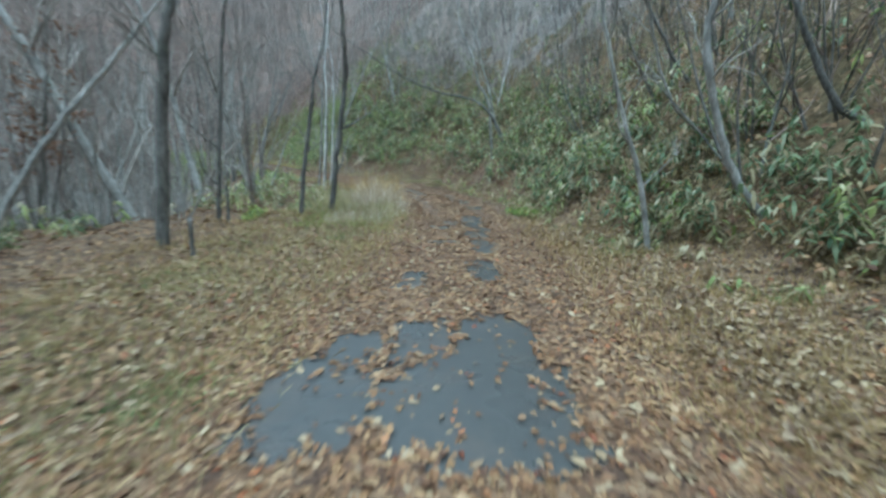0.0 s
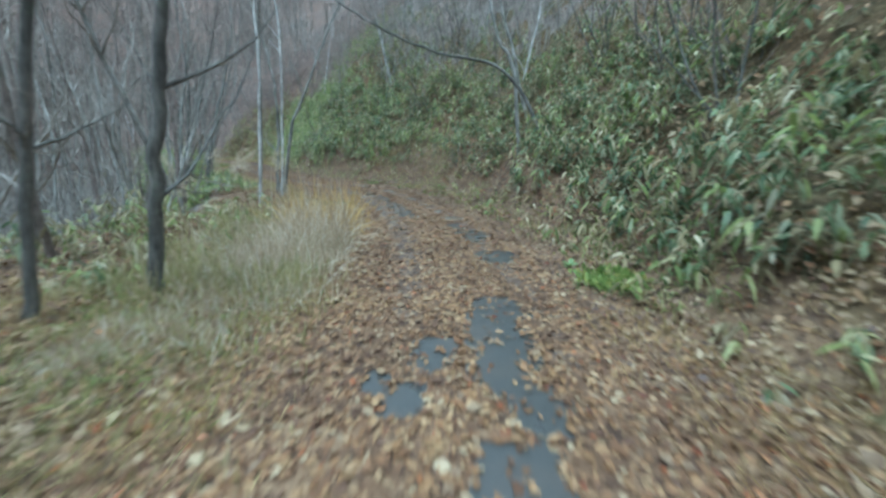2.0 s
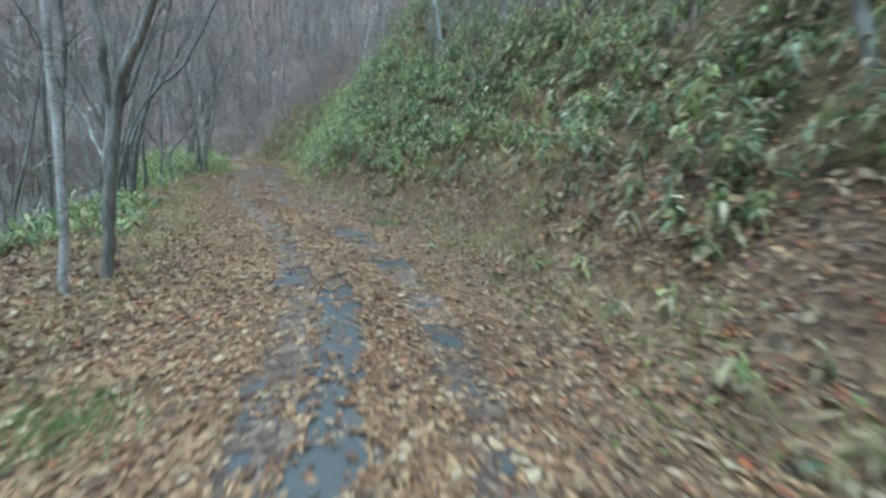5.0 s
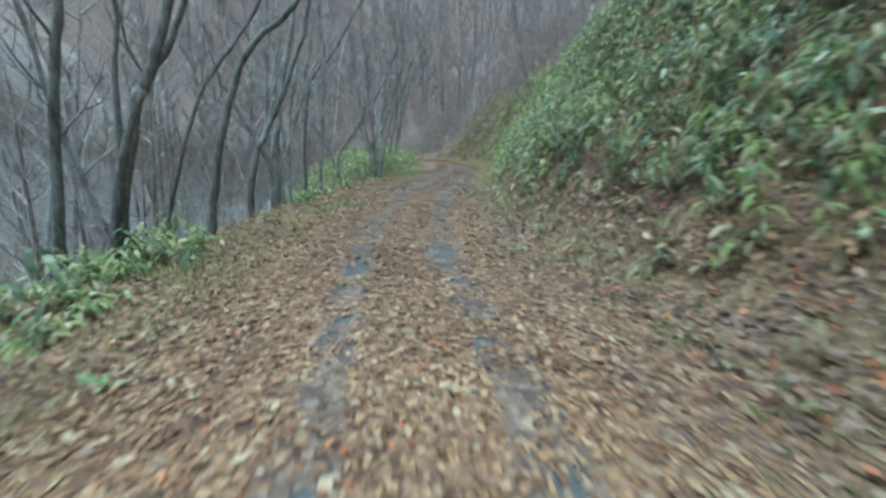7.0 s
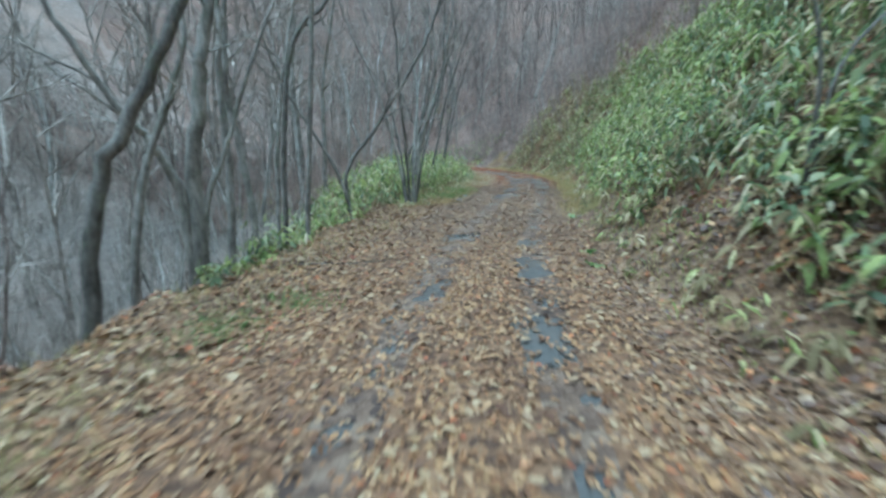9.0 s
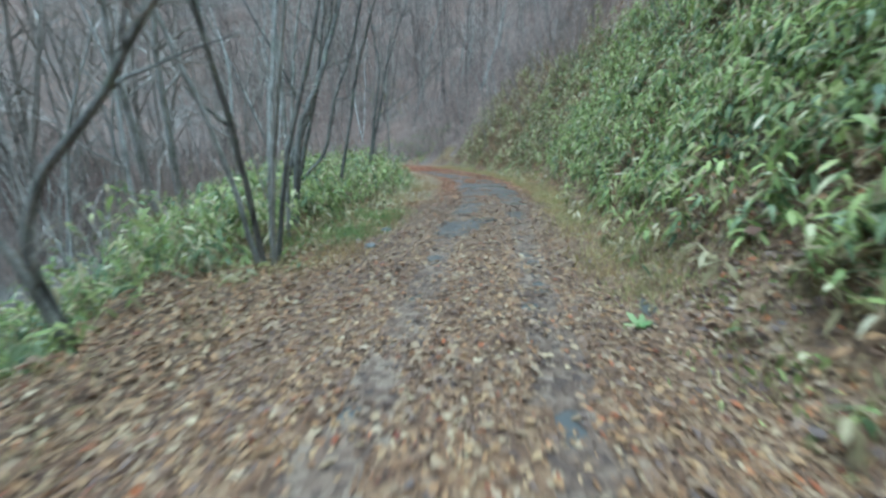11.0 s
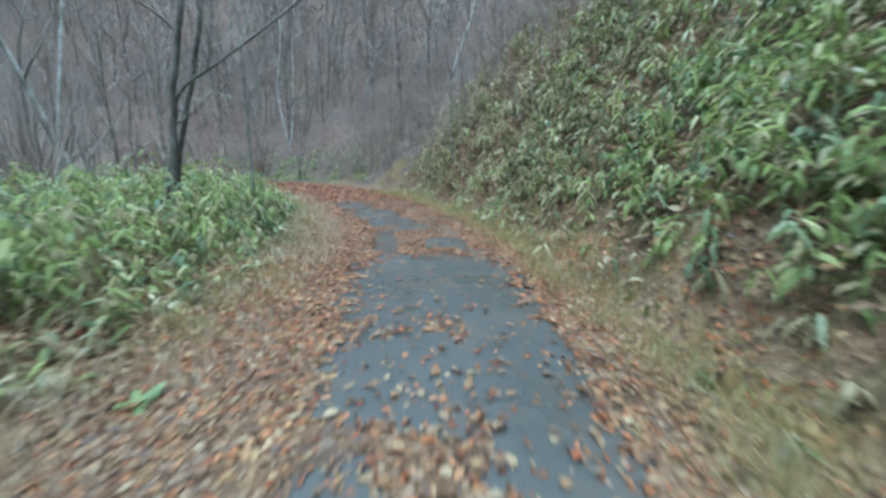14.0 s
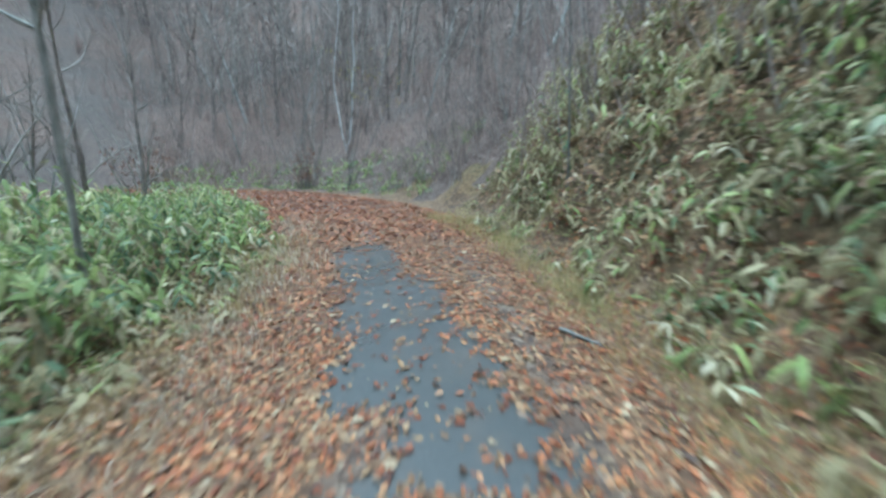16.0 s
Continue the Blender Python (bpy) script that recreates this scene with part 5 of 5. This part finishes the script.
def strew():
    r = np.random.default_rng(77)

    def over(s0, s1, u0, u1, rate):
        xy, s, u = spots_in(r, s0, s1, u0, u1, rate)
        bare = bare_share(xy, s, u)
        rut = wheel_tracks(s, u)
        k = r.random(len(s)) > np.maximum(bare * np.interp(s, [10, 14, 45, 46.5], [0.982, 0.93, 0.92, 0.982]), 0.7 * rut * np.clip(1 + waves(xy[:, 0], xy[:, 1], 0.8, 95), 0.2, 1.7))
        k &= r.random(len(s)) > 0.65 * np.clip((u - 1.15) / 0.3, 0, 1) * np.clip((s - 34) / 4, 0, 1)
        return xy[k], s[k], u[k]

    xy, s, u = over(-10, 1, -1.75, 1.75, 250)
    litter("leaf_litter", "damp brown leaves on the road before the drive begins", xy, mat_brown, 200, 0.08, plain=True)
    for s0, s1, label in ((1, 20, "damp brown fallen leaves covering a forest road"), (20, 40, "thick brown fallen leaves with two wheel tracks"), (40, 57, "brown fallen leaves around clear wet patches")):
        xy, s, u = over(s0, s1, -1.75, 1.75, 1150)
        late = np.clip((s - 43) / 5, 0, 1) * 0.66
        red = r.random(len(s)) < np.maximum(late, 0.04)
        pale = (~red) & (r.random(len(s)) < 0.08)
        rest = ~(red | pale)
        # darker leaves towards the right edge, the bank's shade painted into them
        damp = rest & (r.random(len(s)) < np.maximum(0.75 * np.interp(s, [32, 36, 44, 48], [0, 1, 1, 0.3]), 0.6 * np.clip((u - 0.9) / 0.4, 0, 1) * (s > 8)))
        litter("leaf_litter", label, xy[rest & ~damp], mat_brown, 201 + s0, 0.054, plain=True)
        if damp.sum() > 50:
            litter("leaf_litter", "wet dark brown leaves on the road, partly darkened for the shade of the bank", xy[damp], mat_wet_shaded, 211 + s0, 0.054, plain=True)
        litter("leaf_litter", "orange-brown fallen leaves scattered over the road", xy[red], mat_orange, 301 + s0, 0.05, plain=True)
        litter("leaf_litter", "pale tan fallen leaves scattered over the road", xy[pale], mat_pale, 401 + s0, 0.06)
    for side in (-1, 1):
        for s0, s1 in ((0, 20), (20, 40), (40, 57)):
            xy, s, u = spots_in(r, s0, s1, side * 1.7, side * 4.6, 560)
            at = np.interp(s, KEY_S, BANK_AT)
            k = r.random(len(s)) < np.where(u > 0, np.clip((at + np.interp(s, [6, 12, 18, 30, 40], [0.9, 1.6, 2.3, 2.0, 1.3]) - u) / 0.8, 0.08, np.interp(s, [7, 9, 30, 40], [1, 1, 0.9, 0.75])), np.clip((5.0 + u) / 1.2, 0.3, 1))
            xy, s, u = xy[k], s[k], u[k]
            late = np.clip((s - 43) / 5, 0, 1) * np.clip((np.where(u > 0, 2.6, 2.15) - np.abs(u)) / 0.5, 0, 1) * 0.7
            red = r.random(len(s)) < np.maximum(late, np.where((u > 0) & (s > 12) & (s < 40), 0.1, 0.03))
            pale = ~red & (r.random(len(s)) < np.where(s < 9, 0.35, 0.05 if side > 0 else 0.25))
            litter("leaf_litter", "pale tan fallen leaves on the roadside slope", xy[pale], mat_pale, 500 + s0 + side, 0.06, 0.04, 0.45, True)
            rest = ~(red | pale)
            # leaves below the bank take the darker colour in place of its shade
            damp = rest & (u > 0) & (s > 8) & (r.random(len(s)) < np.interp(s, [14, 18, 34, 40], [0.4, 0.7, 0.7, 0.4]))
            litter("leaf_litter", "brown fallen leaves on the roadside slope", xy[rest & ~damp], mat_brown, 600 + s0 + side, 0.056, 0.04, 0.45, True)
            if damp.any():
                litter("leaf_litter", "wet leaves at the foot of the bank, coloured darker for its shade", xy[damp], mat_wet_shaded, 620 + s0 + side, 0.058, 0.04, 0.45, True)
            litter("leaf_litter", "orange fallen leaves along the road edge", xy[red], mat_orange, 700 + s0 + side, 0.062, 0.04, 0.4, True)
    xy, s, u = spots_in(r, 47, 60, 2.6, 6.5, 170)
    litter("leaf_litter", "faded brown leaves lodged between withered bamboo grass", xy, mat_brown, 780, 0.085, 0.2, 0.6, True)
    xy, s, u = spots_in(r, 21.0, 24.6, 1.9, 4.6, 420)
    k = r.random(len(s)) < 0.08
    litter("leaf_litter", "brown leaves on the bare slip of the bank", xy[~k], mat_wet_shaded, 783, 0.075, 0.05, 0.5, True)
    litter("leaf_litter", "rust-coloured leaves on the bare slip of the bank", xy[k], mat_orange, 784, 0.075, 0.05, 0.5, True)
    for s0, s1 in ((4, 24), (24, 42), (42, 60)):
        xy, s, u = spots_in(r, s0, s1, 2.0, 8.5, 110, lambda x, y, s, u: (u > np.interp(s, KEY_S, BANK_AT) + 0.5) * np.clip(0.6 + 0.5 * waves(x, y, 1.4, 66), 0.1, 1))
        k = r.random(len(s))
        litter("leaf_litter", "pale dead leaves lodged under the bamboo grass of the bank", xy[k < 0.25], mat_pale, 840 + s0, 0.095, 0.3, 0.6, True)
        litter("leaf_litter", "brown dead leaves lodged under the bamboo grass of the bank", xy[k >= 0.25], mat_brown, 841 + s0, 0.095, 0.25, 0.6, True)
    xy, s, u = spots_in(r, 28, 40, 1.7, 3.4, 260)
    litter("leaf_litter", "dull brown leaves piled at the foot of the bank", xy, mat_wet_shaded, 785, 0.07, 0.05, 0.5, True)
    xy, s, u = spots_in(r, 57, 84, -3.5, 1.9, 260)
    litter("leaf_litter", "orange fallen leaves carpeting the far bend", xy, mat_orange, 790, 0.085, 0.03, 0.3, True)
    xy, s, u = spots_in(r, 0, 22, -9.5, -4.4, 170)
    litter("leaf_litter", "faded brown leaves under the first bare trees", xy, mat_brown, 795, 0.065, 0.04, 0.4, True)
    xy, s, u = spots_in(r, 0, 14, 1.6, 4.4, 130)
    litter("leaf_litter", "bleached leaves caught in the yellow verge grass", xy, mat_pale, 796, 0.06, 0.08, 0.5, True)
    # a few single leaves on the wet patches
    xy, s, u = spots_in(r, 1, 57, -1.4, 1.4, 11)
    litter("leaf_litter", "single pale leaves stuck to the wet asphalt", xy, mat_pale, 801, 0.042, 0.004, 0.08)


leaf_mat()
strew()


# ================= small things =================
def large_leaves():
    """Big pale fallen leaves caught on the bank and the verge."""
    r = np.random.default_rng(88)
    a, sa, ua = spots_in(r, 1, 57, 1.8, 4.4, 1.6)
    b, sb, ub = spots_in(r, 1, 57, -3.4, -1.5, 1.2)
    litter("leaf_litter", "large pale magnolia leaves lying curled on the bank", np.concatenate([a, b]), mat_pale, 881, 0.1, 0.05, 0.5)


def fallen_branch(x, y, turn, length, radius, seed, bark=mat_bark_grey):
    """A dead branch with side twigs, lying on the leaves."""
    r = np.random.default_rng(seed)
    d = np.array([math.cos(turn), math.sin(turn), 0.0])
    line = wander(r, (0, 0, 0), d, length, 8, 0.07, 0.0)
    line[:, 2] = [height_at(x + p[0], y + p[1]) + radius + 0.015 for p in line]
    line[:, :2] += (x, y)
    foot = line[0].copy()
    rad = np.linspace(radius, radius * 0.35, 9)
    thing = new("fallen_branch")
    thing.location = foot
    stem = new("stem", fast_mesh("stem", *tube(line - foot, rad, 7), bark, True))
    stem.parent = thing
    for k in range(3):
        i = r.integers(2, 7)
        side = np.array([-d[1], d[0], 0.15]) * (1 if k % 2 else -1) + d * 0.8
        t = new("side_twig", fast_mesh("side_twig", *tube(wander(r, line[i] - foot, side / np.linalg.norm(side), length * 0.25, 4, 0.12, 0.0), radius * np.array([0.4, 0.35, 0.25, 0.2, 0.1]), 4), bark, True))
        t.parent = thing
    return tagged(thing, "dead %s branch lying on fallen leaves" % ("dark" if bark is mat_bark else "grey"), "branch", "fallen branches")


def snag(x, y, height, radius, seed, label):
    """A short broken stem with a splintered top."""
    r = np.random.default_rng(seed)
    z = height_at(x, y)
    n, sides = 7, 9
    line = np.c_[r.normal(0, 0.012, (n, 2)).cumsum(0), np.linspace(-0.1, height, n)]
    v, t = tube(line, radius * np.array([1.5, 1.15, 1.0, 0.95, 0.9, 0.88, 0.8]), sides)
    v[-sides:, 2] += r.uniform(-0.02, 0.13, sides)
    v = np.r_[v, [line[-1] - (0, 0, 0.03)]]
    cap = [[(n - 1) * sides + k, (n - 1) * sides + (k + 1) % sides, len(v) - 1] for k in range(sides)]
    thing = new("tree_stump", fast_mesh("tree_stump", v, np.r_[t, cap], mat_bark, True))
    thing.location = (x, y, z)
    return tagged(thing, label, "stump")


def stone(x, y, size, seed):
    """A rough roadside stone, half sunk."""
    bm = bmesh.new()
    bmesh.ops.create_icosphere(bm, subdivisions=3, radius=size)
    for v in bm.verts:
        k = 1 + 0.28 * noise.noise(v.co / size * 1.3 + Vector((seed, 0, 0))) + 0.1 * noise.noise(v.co / size * 4 + Vector((0, seed, 0)))
        v.co = Vector((v.co.x * k * 1.25, v.co.y * k, v.co.z * k * 0.7))
    me = bpy.data.meshes.new("stone")
    bm.to_mesh(me)
    bm.free()
    me.materials.append(mat_stone)
    for p in me.polygons:
        p.use_smooth = True
    ob = new("stone", me)
    ob.location, ob.rotation_euler = (x, y, height_at(x, y) + size * 0.25), (0, 0, seed)
    return tagged(ob, "rough grey mossy stone half sunk in the leafy verge", "stone", "stones on the verge")


mat_stone = bark_material("mossy_stone", (0.09, 0.09, 0.085), (0.24, 0.24, 0.225), 0.9)
large_leaves()
fallen_branch(-12.3, 27.9, 0.75, 1.1, 0.012, 1, mat_bark)
fallen_branch(-13.4, 27.0, 0.3, 0.8, 0.011, 2, mat_bark)
fallen_branch(-20.95, 46.93, 0.0, 0.4, 0.022, 3, mat_bark)
fallen_branch(2.0, 14.9, 2.2, 0.8, 0.01, 4)
snag(-3.22, 5.29, 0.5, 0.03, 1, "broken dark stem standing knee-high on the leafy verge")
snag(-3.9, 7.6, 0.6, 0.03, 2, "short dead stem standing under bare trees")
stone(-15.94, 35.35, 0.075, 1.0)
stone(-15.75, 34.55, 0.06, 2.0)
stone(-15.3, 34.35, 0.08, 3.0)


def weed(x, y, seed):
    """A small broad-leaved green weed pushing through the litter."""
    r = np.random.default_rng(seed)
    n = 9
    a = r.uniform(0, 6.283, n)
    el = r.uniform(0.2, 0.9, n)
    way = np.stack([np.cos(a) * np.cos(el), np.sin(a) * np.cos(el), np.sin(el)], 1)
    L = r.uniform(0.1, 0.2, n)
    v, t = leaf_mass(r, np.zeros((n, 3)) + (0, 0, 0.01), way, L, L * 0.3, r.uniform(0.2, 0.6, n), r.normal(0, 0.3, n))
    ob = new("weed", fast_mesh("weed", v, t, mat_fresh, True))
    ob.location = (x, y, height_at(x, y))
    return tagged(ob, "small bright green weed growing through fallen leaves", "weed", "weeds on the road edge", "stuff")


for k, (s, u) in enumerate([(32.9, 1.25), (33.6, 1.3), (27.2, 1.5), (14.6, 1.6), (10.6, 1.5), (36.8, 1.3), (45.5, -1.7), (52.3, 1.6), (24.0, -1.8), (20.5, 1.5)]):
    weed(*on_road(s, u), 900 + k)
